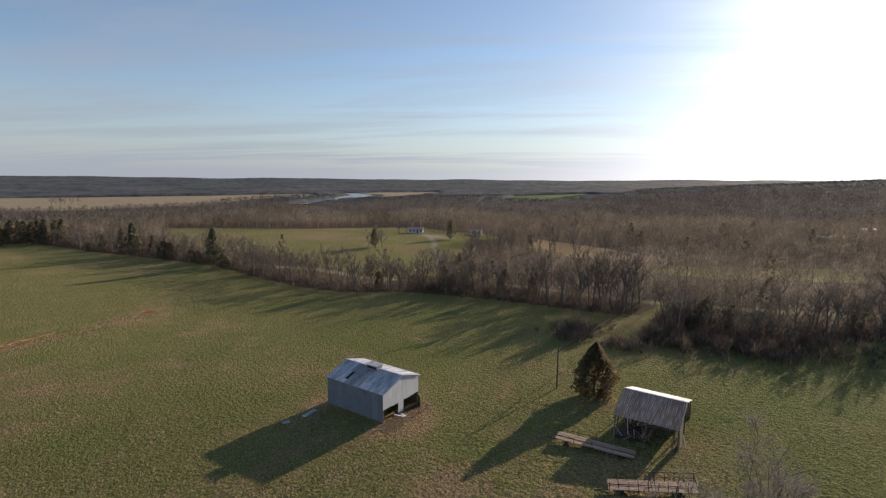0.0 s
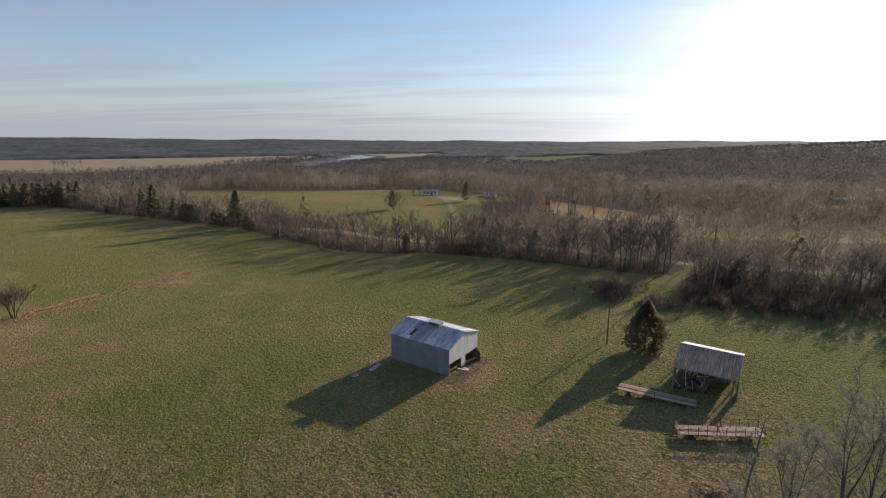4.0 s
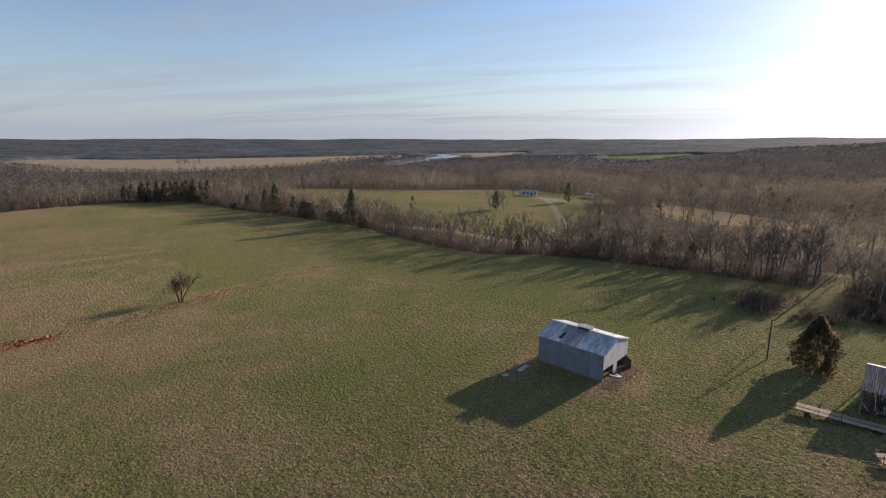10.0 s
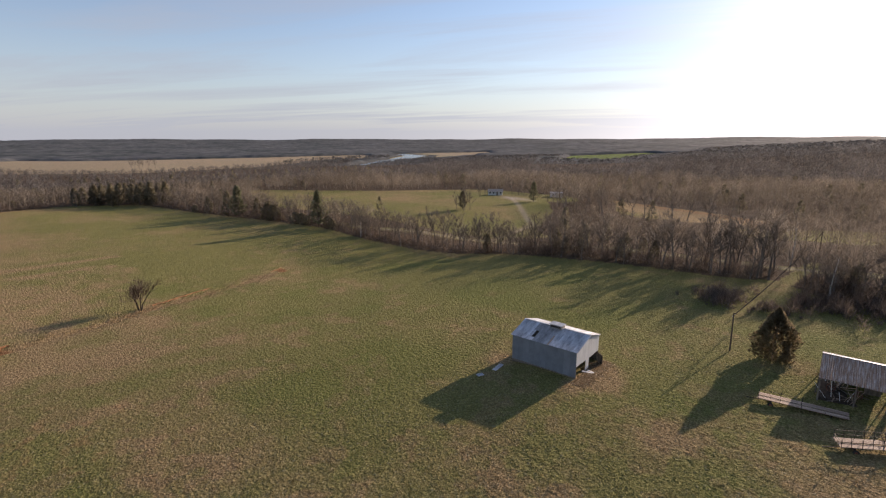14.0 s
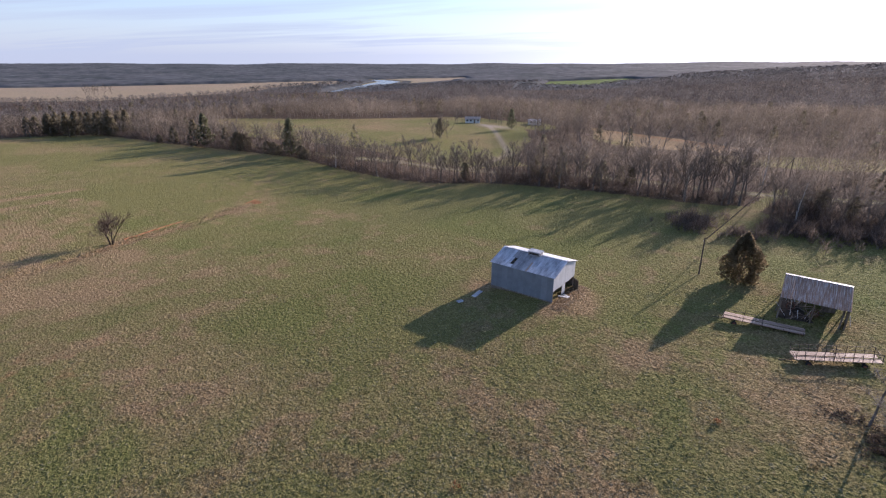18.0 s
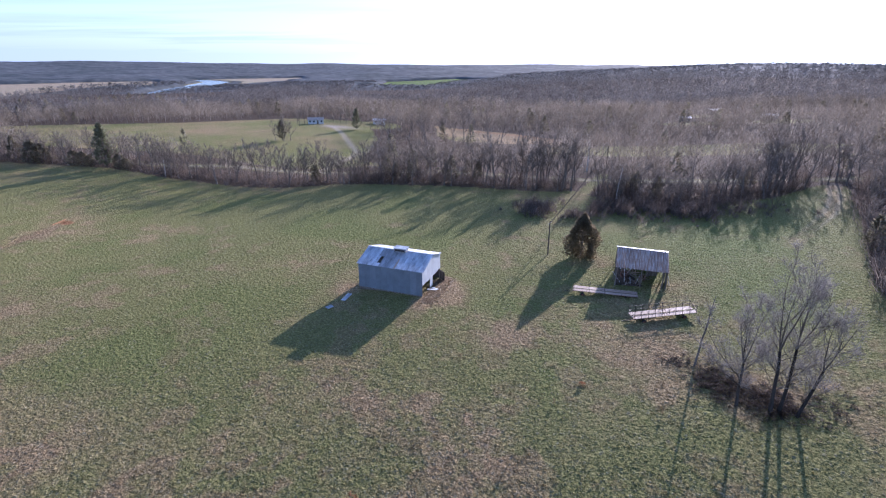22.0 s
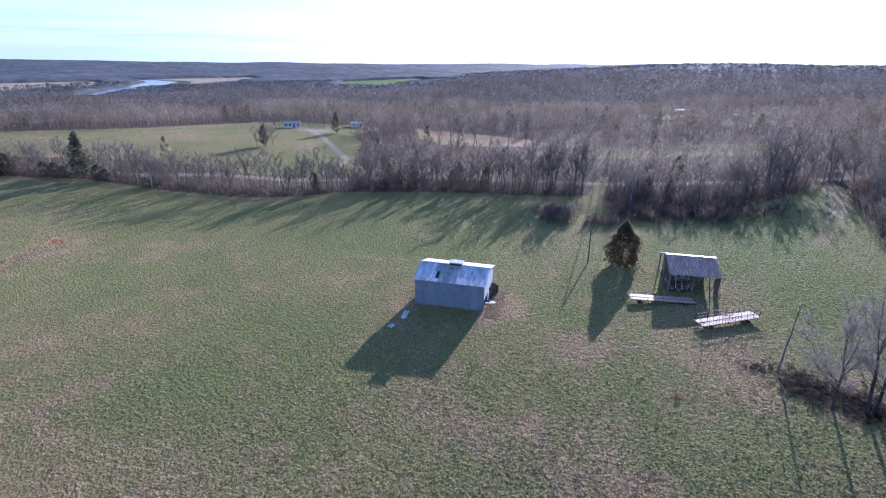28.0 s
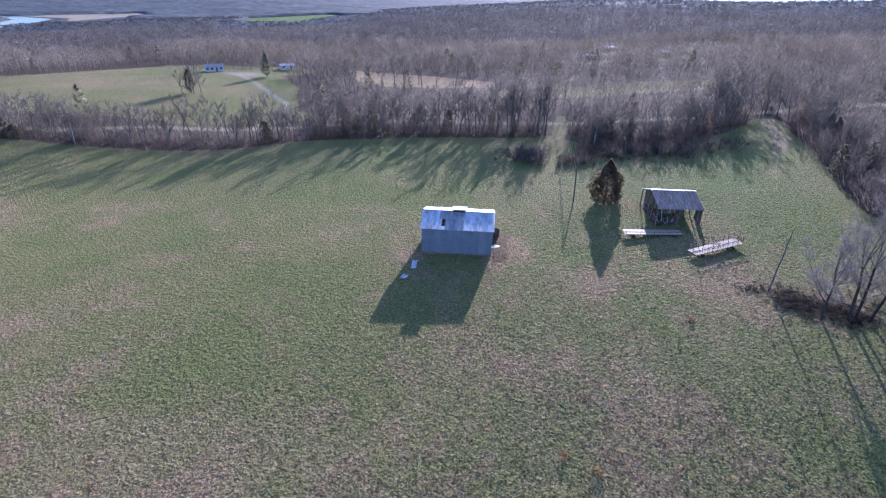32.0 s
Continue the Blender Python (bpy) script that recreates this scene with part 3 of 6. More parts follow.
BOTTOM = [(-1500, 100), (-1423, 182), (-1210, 553), (-1144, 820), (-1010, 720), (-810, 346), (-770, 170), (-860, 40), (-1200, -60)]
BOTTOM2 = [(-1250, 1060), (-1114, 1290), (-1000, 1180), (-950, 880), (-1060, 1000)]
GREEN = [(-600, 900), (-720, 1150), (-600, 1330), (-470, 1270), (-480, 900)]
LEFTFAR = [(-900, -330), (-1100, -120), (-780, -20), (-700, -200)]
RIVER = [(-772, 522), (-860, 640), (-960, 780), (-1089, 942), (-1250, 1010)]
LOW = [[(-420, 200), (-700, 420), (-1000, 800), (-1260, 1080), (-1180, 1240), (-900, 1000), (-520, 420)], [(-300, 520), (-430, 560), (-640, 900), (-470, 1260), (-380, 1100)]]
GULLY = [(-140, -60), (-138, -22), (-137, -13), (-139, 3), (-142, 12), (-145, 27), (-150, 46), (-153, 55), (-170, 72)]
LANE = [(19.8, 128), (17.2, 113), (14.4, 102), (10.1, 92), (5, 80)]
GAP = [(-36.5, 100), (-35, 118), (-33.8, 136)]
DRIVE = [(-130, 123), (-133, 145), (-137, 160), (-154, 178), (-172, 197), (-186, 210), (-196, 216)]
ROAD = [(-240, 96), (-200, 99), (-178, 103), (-160, 115), (-130, 123), (-80, 126), (-32, 128), (20, 134), (60, 142)]
HOMES = [(-204, 220, 16), (-176, 234, 15), (4, 348, 17), (-12, 288, 13), (30, 286, 13), (58, 352, 14), (-90, 420, 16), (150, 548, 20), (182, 570, 16)]
FIELDS = [FIELD, CLEARING, MEADOW, GLADE, BOTTOM, BOTTOM2, GREEN, LEFTFAR]


def open_land(x, y):
    hit = np.zeros(np.asarray(x).shape, dtype=bool)
    for poly in FIELDS:
        hit |= inside(poly, x, y)
    for hx, hy, r in HOMES:
        hit |= np.hypot(x - hx, y - hy) < r
    return hit | (along(RIVER[2:], x, y) < 36) | (along(RIVER[:3], x, y) < 17) | (along(GAP, x, y) < 1.7) | (along(DRIVE, x, y) < 4) | (along(ROAD, x, y) < 2.2)


def set_cover(me, X, Y, repeat=1):
    """What grows or lies on the land: litter, dry grass, bare earth, and young green (or gravel, below nought). Dry and
    bare also carry a painted orange lens cast.
    """
    g = along(GULLY, X, Y)
    op = open_land(X, Y)
    wood = np.where(op, 0.0, 1.0)
    dry = np.full(X.shape, 0.0)
    # Extra dryness to the south-west: straw, with an orange lens cast painted in.
    dry += 0.10 * (1 - sstep(-130, -55, X)) * (1 - sstep(5, 70, Y)) + 0.38 * (1 - sstep(-95, -62, X)) * (1 - sstep(-12, 14, Y)) + 0.06 * np.exp(-((X + 60) / 50) ** 2 - ((Y - 2) / 18) ** 2)
    dry += 0.12 * (1 - sstep(-150, -95, X)) * (1 - sstep(-5, 30, Y)) + 0.35 * np.exp(-((X + 74) / 14) ** 2 - ((Y + 4) / 10) ** 2)
    dry += 0.5 * (patchwork(X, Y, 31, 11) - .5) * (1 - sstep(-100, -80, X))
    dry -= 0.15 * np.exp(-((X + 55) / 60) ** 2 - ((Y - 75) / 28) ** 2)
    dry += 0.42 * (patchwork(X, Y, 15, 21) - .5) + 0.25 * (patchwork(X * .8 - Y * .6, Y * .8 + X * .6, 6, 23) - .5)
    for (sx, sy, r, k2) in ((-31.2, 37.8, 3.4, 1.5), (-36, 41, 3, .4), (-13, 38, 5, .6), (-20, 39, 5, .45), (-43.8, 45.2, 3.0, 1.6), (-44.6, 48.5, 2.4, 1.2), (-45.2, 41.2, 1.8, 1.2), (-58.6, 41.6, 2.0, 1.0), (-10.5, 61.5, 4.5, .9), (-8, 66, 4, .6), (-25, 66, 3, .7), (-6, 35.5, 5, .35), (-2, 38, 5, .5), (-21.5, 30, 2.5, .4), (-35, 23, 6, .2), (-12.9, 32.6, 1.9, .7), (-73, 30, 6, .25)):
        dry += k2 * np.exp(-((X - sx) / r) ** 2 - ((Y - sy) / r) ** 2)
    dry += 0.48 * np.where(np.hypot(X + 30, Y - 20) < 160, dead_grass(X, Y), 0.15)
    dry = np.where(inside(BOTTOM, X, Y) | inside(BOTTOM2, X, Y) | inside(LEFTFAR, X, Y), 0.8, dry)
    dry = np.where(along(RIVER, X, Y) < 110, 0.4, dry)
    dry = np.where(inside(CLEARING, X, Y), 0.26 + 0.75 * (patchwork(X, Y, 34, 8) - .45) + 0.6 * (patchwork(X, Y, 11, 9) - .5) + .5 * np.exp(-(along([(-285, 193), (-247, 240), (-222, 247)], X, Y) / 14) ** 2), dry)
    dry = np.where(inside(MEADOW, X, Y), 0.35 + 1.0 * sstep(-40, -12, (Y - 256) + (X + 127) * .84) + 0.4 * sstep(-105, -80, X), dry)
    dry = dry + 0.8 * np.exp(-(g / 1.3) ** 2) * (1 - sstep(46, 62, Y)) + 1.2 * np.exp(-(along([(-197.5, -11), (-197, 4), (-198, 19)], X, Y) / 1.7) ** 2) + 0.9 * np.exp(-(along([(-187, -8), (-186, 8)], X, Y) / 1.4) ** 2) + 1.3 * np.exp(-((X + 184.6) / 1.6) ** 2 - ((Y - 14.6) / 1.6) ** 2)
    bare = 0.5 * np.exp(-(g / 0.95) ** 2) * np.exp(-((Y - 10) / 22) ** 2) + 2.2 * np.exp(-((X + 137.3) / 2.6) ** 2 - ((Y + 18.5) / 4.6) ** 2) + 1.3 * np.exp(-((X + 152) / 2.0) ** 2 - ((Y - 52) / 1.6) ** 2)
    dry = dry + 1.6 * np.exp(-((X + 201) / 3.6) ** 2 - ((Y + 19) / 8) ** 2)
    bare += 0.5 * inside(MEADOW, X, Y) * sstep(-16, -3, (Y - 256) + (X + 127) * .84)
    bare += 0.45 * np.exp(-((X + 4.2) / 2.2) ** 2 - ((Y - 31.4) / 1.3) ** 2)
    # Broad clay tint paints the same orange lens cast onto the pasture.
    bare += 0.36 * np.exp(-((X + 86) / 24) ** 2 - ((Y + 12) / 15) ** 2)
    ln = along(LANE, X, Y)
    dry = dry + 0.5 * np.exp(-(ln / 1.5) ** 2)
    bare += 0.2 * np.exp(-((ln - 0.9) / 0.5) ** 2)
    fresh = 1.1 * inside(GREEN, X, Y) + 0.6 * np.exp(-((X + 2) / 16) ** 2 - ((Y - 80) / 16) ** 2) + 0.12 * np.exp(-((X + 70) / 45) ** 2 - ((Y - 66) / 16) ** 2) + 0.42 * np.exp(-((X + 3) / 12) ** 2 - ((Y - 58) / 14) ** 2) + 0.22 * np.exp(-((X + 12) / 5) ** 2 - ((Y - 28) / 5) ** 2) + 0.25 * np.exp(-((X + 30) / 7) ** 2 - ((Y - 52) / 10) ** 2)
    fresh = fresh - 0.6 * np.exp(-(along(DRIVE, X, Y) / 1.5) ** 2) - 0.35 * np.exp(-((ln - 0.9) / 0.5) ** 2) - 0.8 * np.exp(-((X + 186) / 10) ** 2 - ((Y - 214) / 5) ** 2) - 0.6 * np.exp(-(along(ROAD, X, Y) / 1.3) ** 2)
    dry = dry + 0.3 * np.exp(-(along(GAP, X, Y) / 3.0) ** 2)
    fresh = fresh + 0.3 * sstep(.55, .85, patchwork(X, Y, 11, 22)) * (np.hypot(X + 30, Y - 20) < 130) * (fresh > -.05)
    dry = dry + 0.45 * np.exp(-(along(EDGE[:13], X, Y) / 5.0) ** 2) * (1 - sstep(-110, -90, X))
    fresh = fresh + 0.14 * (inside(CLEARING, X, Y) & (fresh > -.05))
    fresh = fresh - 0.45 * (inside(BOTTOM, X, Y) | inside(BOTTOM2, X, Y))
    att = me.attributes.new("cover", "FLOAT_COLOR", "POINT")
    rows = np.stack([wood, dry, np.clip(bare, 0, 1.5), fresh], -1).astype(np.float32)
    att.data.foreach_set("color", np.repeat(rows, repeat, axis=0).ravel())


def make_ground():
    cx, cy = -28.0, 12.0
    nr = 640
    rr = np.concatenate([[0.0], 2.0 * (4850 / 2.0) ** (np.arange(nr) / (nr - 1))])
    aa = np.radians(np.concatenate([np.linspace(-114, 58, 600, endpoint=False), np.linspace(58, 246, 64, endpoint=False)]))
    na = len(aa)
    R, A = np.meshgrid(rr[1:], aa, indexing="ij")
    X, Y = np.append(cx, (cx + R * np.sin(A)).ravel()), np.append(cy, (cy + R * np.cos(A)).ravel())
    Z = height(X, Y)
    g = along(GULLY, X, Y)
    Z -= 0.7 * np.exp(-(g / 1.3) ** 2) * (1 - sstep(36, 52, Y)) + 1.0 * np.exp(-(g / 1.6) ** 2) * np.exp(-((Y + 18) / 5) ** 2)
    rv = along(RIVER, X, Y)
    Z -= 1.6 * (1 - sstep(25, 34, rv))
    me = bpy.data.meshes.new("ground")
    i, j = np.meshgrid(np.arange(nr - 1), np.arange(na), indexing="ij")
    k = (j + 1) % na
    quads = np.stack([1 + i * na + j, 1 + (i + 1) * na + j, 1 + (i + 1) * na + k, 1 + i * na + k], -1).reshape(-1, 4)[:, ::-1]
    fan = np.stack([np.zeros(na, int), 1 + np.arange(na), 1 + (np.arange(na) + 1) % na], -1)[:, ::-1]
    me.from_pydata(np.stack([X, Y, Z], -1).tolist(), [], fan.tolist() + quads.tolist())
    me.polygons.foreach_set("use_smooth", np.ones(len(me.polygons), dtype=bool))
    set_cover(me, X, Y)
    me.materials.append(M_GROUND)
    me.update()
    return tagged(new("ground", me), "rolling pasture of green and straw-coloured winter grass", "ground", kind="structure")


make_ground()


def make_river():
    bm = bmesh.new()
    rows = []
    level = RIVER_LEVEL
    for k, (x, y) in enumerate(RIVER):
        a, b = RIVER[max(0, k - 1)], RIVER[min(len(RIVER) - 1, k + 1)]
        d = Vector((b[0] - a[0], b[1] - a[1], 0)).normalized()
        s = Vector((-d.y, d.x, 0)) * (7, 15, 26, 31, 31)[k]
        rows.append([bm.verts.new((x + q * s.x, y + q * s.y, level)) for q in (-1, -.3, .3, 1)])
    for r0, r1 in zip(rows, rows[1:]):
        for k in range(3):
            bm.faces.new((r0[k], r0[k + 1], r1[k + 1], r1[k]))
    tagged(part("water", bm, M_WATER), "wide river reflecting the bright sky", "river", kind="structure")


make_river()


def make_banks():
    """Eroded lips of red earth on the sunward side of the gully, ragged and in shade."""
    rng = random.Random(19)
    for line, deep in (([(-140.5, -23.5), (-139.6, -20.5), (-138.8, -17.5), (-138.6, -14.5), (-139.2, -12.2)], 1.1), ([(-144.2, 14.5), (-144.9, 18), (-146.2, 22), (-147.4, 26), (-148.8, 31)], .75), ([(-152.6, 49), (-153.4, 51.5), (-154.4, 54)], .6)):
        bm = bmesh.new()
        pts = []
        for (x0, y0), (x1, y1) in zip(line, line[1:]):
            pts += [(x0 + (x1 - x0) * f / 6, y0 + (y1 - y0) * f / 6) for f in range(6)]
        rows = []
        for k, (x, y) in enumerate(pts):
            f = k / (len(pts) - 1)
            taper = min(1, 4 * f, 4 * (1 - f)) ** .6
            j, z = rng.uniform(-.25, .25), ground_at(x, y)
            rows.append([bm.verts.new(p) for p in ((x - .9 + j, y, z - .05), (x - .25 + j, y, z + .10 * taper + rng.uniform(0, .08)), (x + .05 + j, y, z - .12 + rng.uniform(-.1, .05)),
                                                  (x - .12 + j * .5, y, z - .45 * deep * taper), (x + .35, y, z - (.55 + deep * .7) * taper - .1))])
        for a, b in zip(rows, rows[1:]):
            for k in range(4):
                bm.faces.new((a[k], a[k + 1], b[k + 1], b[k]))
        tagged(part("gully_bank", bm, M_CLAY), "ragged eroded bank of red clay in pasture", "bank", kind="structure")


make_banks()


# ---- trees ----
def tube(V, F, pts, radii, n):
    base = len(V)
    for k, p in enumerate(pts):
        d = (pts[min(k + 1, len(pts) - 1)] - pts[max(k - 1, 0)]).normalized()
        q = d.to_track_quat("Z", "Y").to_matrix()
        for i in range(n):
            t = 2 * math.pi * i / n
            V.append(tuple(p + q @ Vector((math.cos(t) * radii[k], math.sin(t) * radii[k], 0))))
    for k in range(len(pts) - 1):
        for i in range(n):
            a, b = base + k * n + i, base + k * n + (i + 1) % n
            F.append((a, b, b + n, a + n))


def limb(rng, a, d, length, steps, wander, lift):
    """A wandering line that starts at a towards d and turns upwards."""
    pts, d = [a], d.normalized()
    for _ in range(steps):
        d = (d + Vector((rng.uniform(-1, 1), rng.uniform(-1, 1), rng.uniform(-1, 1))) * wander + Vector((0, 0, lift))).normalized()
        pts.append(pts[-1] + d * (length / steps))
    return pts


def bare_tree_meshes(seed, h, r, limbs=9, subs=4, twigs=6, width=0.035, fine=0, fork=0.62, lean=(0, 0), low=0.28, bark=None):
    """Trunk and crown of a leafless tree: tapered trunk, limbs that fork, and thin twigs."""
    rng = random.Random(seed)
    V, F = [], []
    pts = limb(rng, Vector((0, 0, -0.3)), Vector((lean[0], lean[1], 1)), h * 0.93, 9, 0.09, 0.03)
    rad = [r * (1.25 if k == 0 else 1.0) * (1 - k / 9.6) ** 0.9 for k in range(10)]
    tube(V, F, pts, rad, 7)
    trunk = mesh_from("trunk", V, F, bark or M_BARK)
    V, F = [], []

    def twig(p, d, length, w):
        d = d.normalized()
        s = d.cross(Vector((rng.uniform(-1, 1), rng.uniform(-1, 1), rng.uniform(-1, 1)))).normalized() * w
        b = len(V)
        V.extend((tuple(p - s), tuple(p + s), tuple(p + d * length)))
        F.append((b, b + 1, b + 2))

    def sub(p, d, length, w, depth):
        line = limb(rng, p, d, length, 3, 0.22, 0.10)
        tube(V, F, line, [w, w * 0.75, w * 0.5, w * 0.2], 3)
        if depth > 0:
            for _ in range(fine):
                k = rng.choice((1, 1, 2, 2, 3))
                q = line[k]
                dd = (line[k] - line[k - 1]).normalized() + Vector((rng.uniform(-1, 1), rng.uniform(-1, 1), rng.uniform(-.4, 1))) * 0.8
                sub(q, dd, length * rng.uniform(.4, .65), w * 0.5, depth - 1)
        for _ in range(twigs):
            k = rng.randrange(1, 4)
            q = line[k - 1].lerp(line[k], rng.random())
            dd = (line[k] - line[k - 1]).normalized() * 0.8 + Vector((rng.uniform(-1, 1), rng.uniform(-1, 1), rng.uniform(-.5, 1))) * 0.9
            twig(q, dd, length * rng.uniform(0.35, 0.75), width)

    for i in range(limbs):
        f = low + (0.93 - low) * (i + rng.random()) / limbs
        k = f * 9
        p = pts[int(k)].lerp(pts[min(9, int(k) + 1)], k - int(k))
        az = i * 2.4 + rng.uniform(-.5, .5)
        out = rng.uniform(0.55, 1.0) * (1.15 - 0.5 * f)
        d = Vector((math.cos(az) * out, math.sin(az) * out, fork))
        length = h * rng.uniform(0.26, 0.42) * (1.25 - 0.75 * f)
        w = rad[int(k)] * 0.5
        line = limb(rng, p, d, length, 4, 0.16, 0.09)
        tube(V, F, line, [w, w * .8, w * .6, w * .4, w * .15], 4)
        for s in range(subs):
            kk = rng.uniform(1.0, 3.99)
            q = line[int(kk)].lerp(line[int(kk) + 1], kk - int(kk))
            dd = (line[int(kk) + 1] - line[int(kk)]).normalized() + Vector((rng.uniform(-1, 1), rng.uniform(-1, 1), rng.uniform(-.2, .9))) * 0.75
            sub(q, dd, length * rng.uniform(0.35, 0.6), w * 0.38, 1 if fine else 0)
    return trunk, mesh_from("crown", V, F, M_TWIG)


def forked_tree_meshes(seed, h, r, lean, leaders=3, sides=10, arms=()):
    """Trunk and crown of a tree that forks at half its height into rising leaders."""
    rng = random.Random(seed)
    V, F = [], []
    split = h * rng.uniform(.46, .56)
    pts = limb(rng, Vector((0, 0, -.3)), Vector((lean[0], lean[1], 1)), split, 6, .05, .02)
    tube(V, F, pts, [r * (1.2 if k == 0 else 1 - .06 * k) for k in range(7)], 8)
    trunk = mesh_from("trunk", V, F, M_BARK_BACKLIT)
    V, F, T, G = [], [], [], []

    def grow(p, d, length, w, depth):
        line = limb(rng, p, d, length, 5, .10 + .06 * depth, .06)
        tube(*((V, F) if depth < 2 else (T, G)), line, [max(w * f, .011) for f in (1, .85, .7, .52, .34, .12)], 5 if depth < 2 else 3)
        if depth >= 3:
            for q in line[1:6] + line[3:5]:
                d2 = Vector((rng.uniform(-1, 1), rng.uniform(-1, 1), rng.uniform(-.3, 1))).normalized()
                s = d2.cross(Vector((rng.uniform(-1, 1), rng.uniform(-1, 1), rng.uniform(-1, 1)))).normalized() * .005
                b = len(T)
                T.extend((tuple(q - s), tuple(q + s), tuple(q + d2 * rng.uniform(.4, 1.0))))
                G.append((b, b + 1, b + 2))
            return
        for _ in range((5, 5, 5)[depth]):
            t = rng.uniform(.8, 4.9)
            q = line[int(t)].lerp(line[int(t) + 1], t - int(t))
            ax = (line[int(t) + 1] - line[int(t)]).normalized()
            dd = ax + Vector((rng.uniform(-1, 1), rng.uniform(-1, 1), rng.uniform(-.2, .5))) * .95
            grow(q, dd, length * rng.uniform(.42, .7) * (1.1 - .1 * t), w * (.50 - .06 * t), depth + 1)

    for k in range(leaders):
        az = k * 6.28 / leaders + rng.uniform(-.5, .5)
        d = Vector((math.cos(az) * .26 + lean[0], math.sin(az) * .26 + lean[1], 1))
        grow(pts[-1], d, (h - split) * rng.uniform(.85, 1.0), r * .40, 0)
    for k in range(sides):
        az = rng.uniform(0, 6.28)
        q = pts[2 + k % 5].lerp(pts[min(6, 3 + k % 5)], rng.random())
        grow(q, Vector((math.cos(az) * .8, math.sin(az) * .8, .8)), h * rng.uniform(.18, .30), r * .17, 1)
    for az, rise, length, k in arms:
        grow(pts[k], Vector((math.cos(az), math.sin(az), rise)), length, r * .42, 0)
    return trunk, mesh_from("crown", V, F, M_DARKTWIG), mesh_from("twig_haze", T, G, M_SHEENTWIG)


def many_stemmed_meshes(seed, h, stems):
    """Stems and crown of a small tree that spreads from its foot into a wide haze of twigs."""
    rng = random.Random(seed)
    V, F, W, G = [], [], [], []

    def grow(p, d, length, w, depth):
        line = limb(rng, p, d, length, 4, .30, .06)
        tube(*((V, F) if depth == 0 else (W, G)), line, [max(w * f, .008) for f in (1, .8, .6, .4, .15)], 5 if depth < 2 else 3)
        for _ in range((6, 7, 9, 0)[depth]):
            t = rng.uniform(1.2, 3.95)
            q = line[int(t)].lerp(line[int(t) + 1], t - int(t))
            dd = (line[int(t) + 1] - line[int(t)]).normalized() + Vector((rng.uniform(-1, 1), rng.uniform(-1, 1), rng.uniform(-.3, .7))) * .8
            grow(q, dd, length * rng.uniform(.35, .6), w * .45, depth + 1)
    for k in range(stems):
        az = k * 6.28 / stems + rng.uniform(-.3, .3)
        out = rng.uniform(.1, .75)
        foot = Vector((math.cos(az) * .35, math.sin(az) * .35, -.2))
        grow(foot, Vector((math.cos(az) * out, math.sin(az) * out, 1)), h * rng.uniform(.6, .85), .13, 0)
    return mesh_from("trunk", V, F, M_BARK_BACKLIT), mesh_from("crown", W, G, M_REDTWIG)


def spray_cloud(rng, n, h, w, size, shape, tris=3, base=0.06):
    """Foliage of many small sprays in a ragged cone or egg. rng: numpy generator."""
    f = base + (1 - base) * rng.random(n) ** 0.85
    az = rng.random(n) * 2 * np.pi
    lobes = 1 + 0.16 * np.sin(az * 3 + f * 9 + rng.random() * 6) + 0.12 * np.sin(az * 5 - f * 14)
    if shape == "crowned":
        prof = np.where(f < .28, np.sqrt(np.maximum(0, 1 - ((f - .28) / .34) ** 2)), np.maximum(0, 1 - ((f - .28) / .72) ** 1.8) ** 1.1)
        lobes = 1 + (lobes - 1) * 1.4
    elif shape == "tiers":
        tier = .72 + .28 * np.abs(np.sin(f * 21 + .6 * np.sin(az * 2))) ** .7
        prof = np.minimum(1.0, (f - base) * 5 + .35) * (1 - f) ** .66 * tier * 1.1 + .03
        lobes = 1 + (lobes - 1) * 2.0
    elif shape == "cedar":
        prof = np.minimum(1.0, (f - base) * 6 + .3) * np.maximum(.05, 1 - np.maximum(0, f - .22) / .78) ** 0.62
    else:
        prof = np.sqrt(np.maximum(0.0, 1 - ((f - 0.40) / 0.60) ** 2)) * np.minimum(1, (f - base) * 7 + .25) * (1.0 - 0.35 * f)
    rad = w / 2 * prof * lobes * (0.45 + 0.6 * rng.random(n) ** 0.5)
    c = np.stack([rad * np.cos(az), rad * np.sin(az), f * h], -1)
    out = np.stack([np.cos(az), np.sin(az), np.full(n, 0.55)], -1)
    tri, nor = [], []
    for _ in range(tris):
        nor.append(out * (.6, .6, 1) + (0, 0, .45) + rng.normal(0, .3, (n, 3)))
        d = out + rng.normal(0, .55, (n, 3))
        d /= np.linalg.norm(d, axis=1, keepdims=True)
        s = np.cross(d, rng.normal(0, 1, (n, 3)))
        s /= np.linalg.norm(s, axis=1, keepdims=True) + 1e-6
        ln = size * rng.uniform(.6, 1.5, (n, 1))
        tri.append(np.stack([c - s * ln * .32 - d * ln * .3, c + s * ln * .32 - d * ln * .3, c + d * ln * .8], 1))
    return np.concatenate(tri), np.concatenate(nor)


def evergreen_meshes(seed, h, w, n, size, shape, mat, trunk_r, base=0.06):
    g = np.random.default_rng(seed)
    crown = tri_mesh("crown", spray_cloud(g, n, h, w, size, shape, base=base), mat)
    V, F = [], []
    rng = random.Random(seed)
    pts = limb(rng, Vector((0, 0, -0.2)), Vector((0, 0, 1)), h * 0.9, 5, 0.03, 0.0)
    tube(V, F, pts, [trunk_r * (1.1 - k / 5.2) for k in range(6)], 6)
    return mesh_from("trunk", V, F, M_BARK), crown


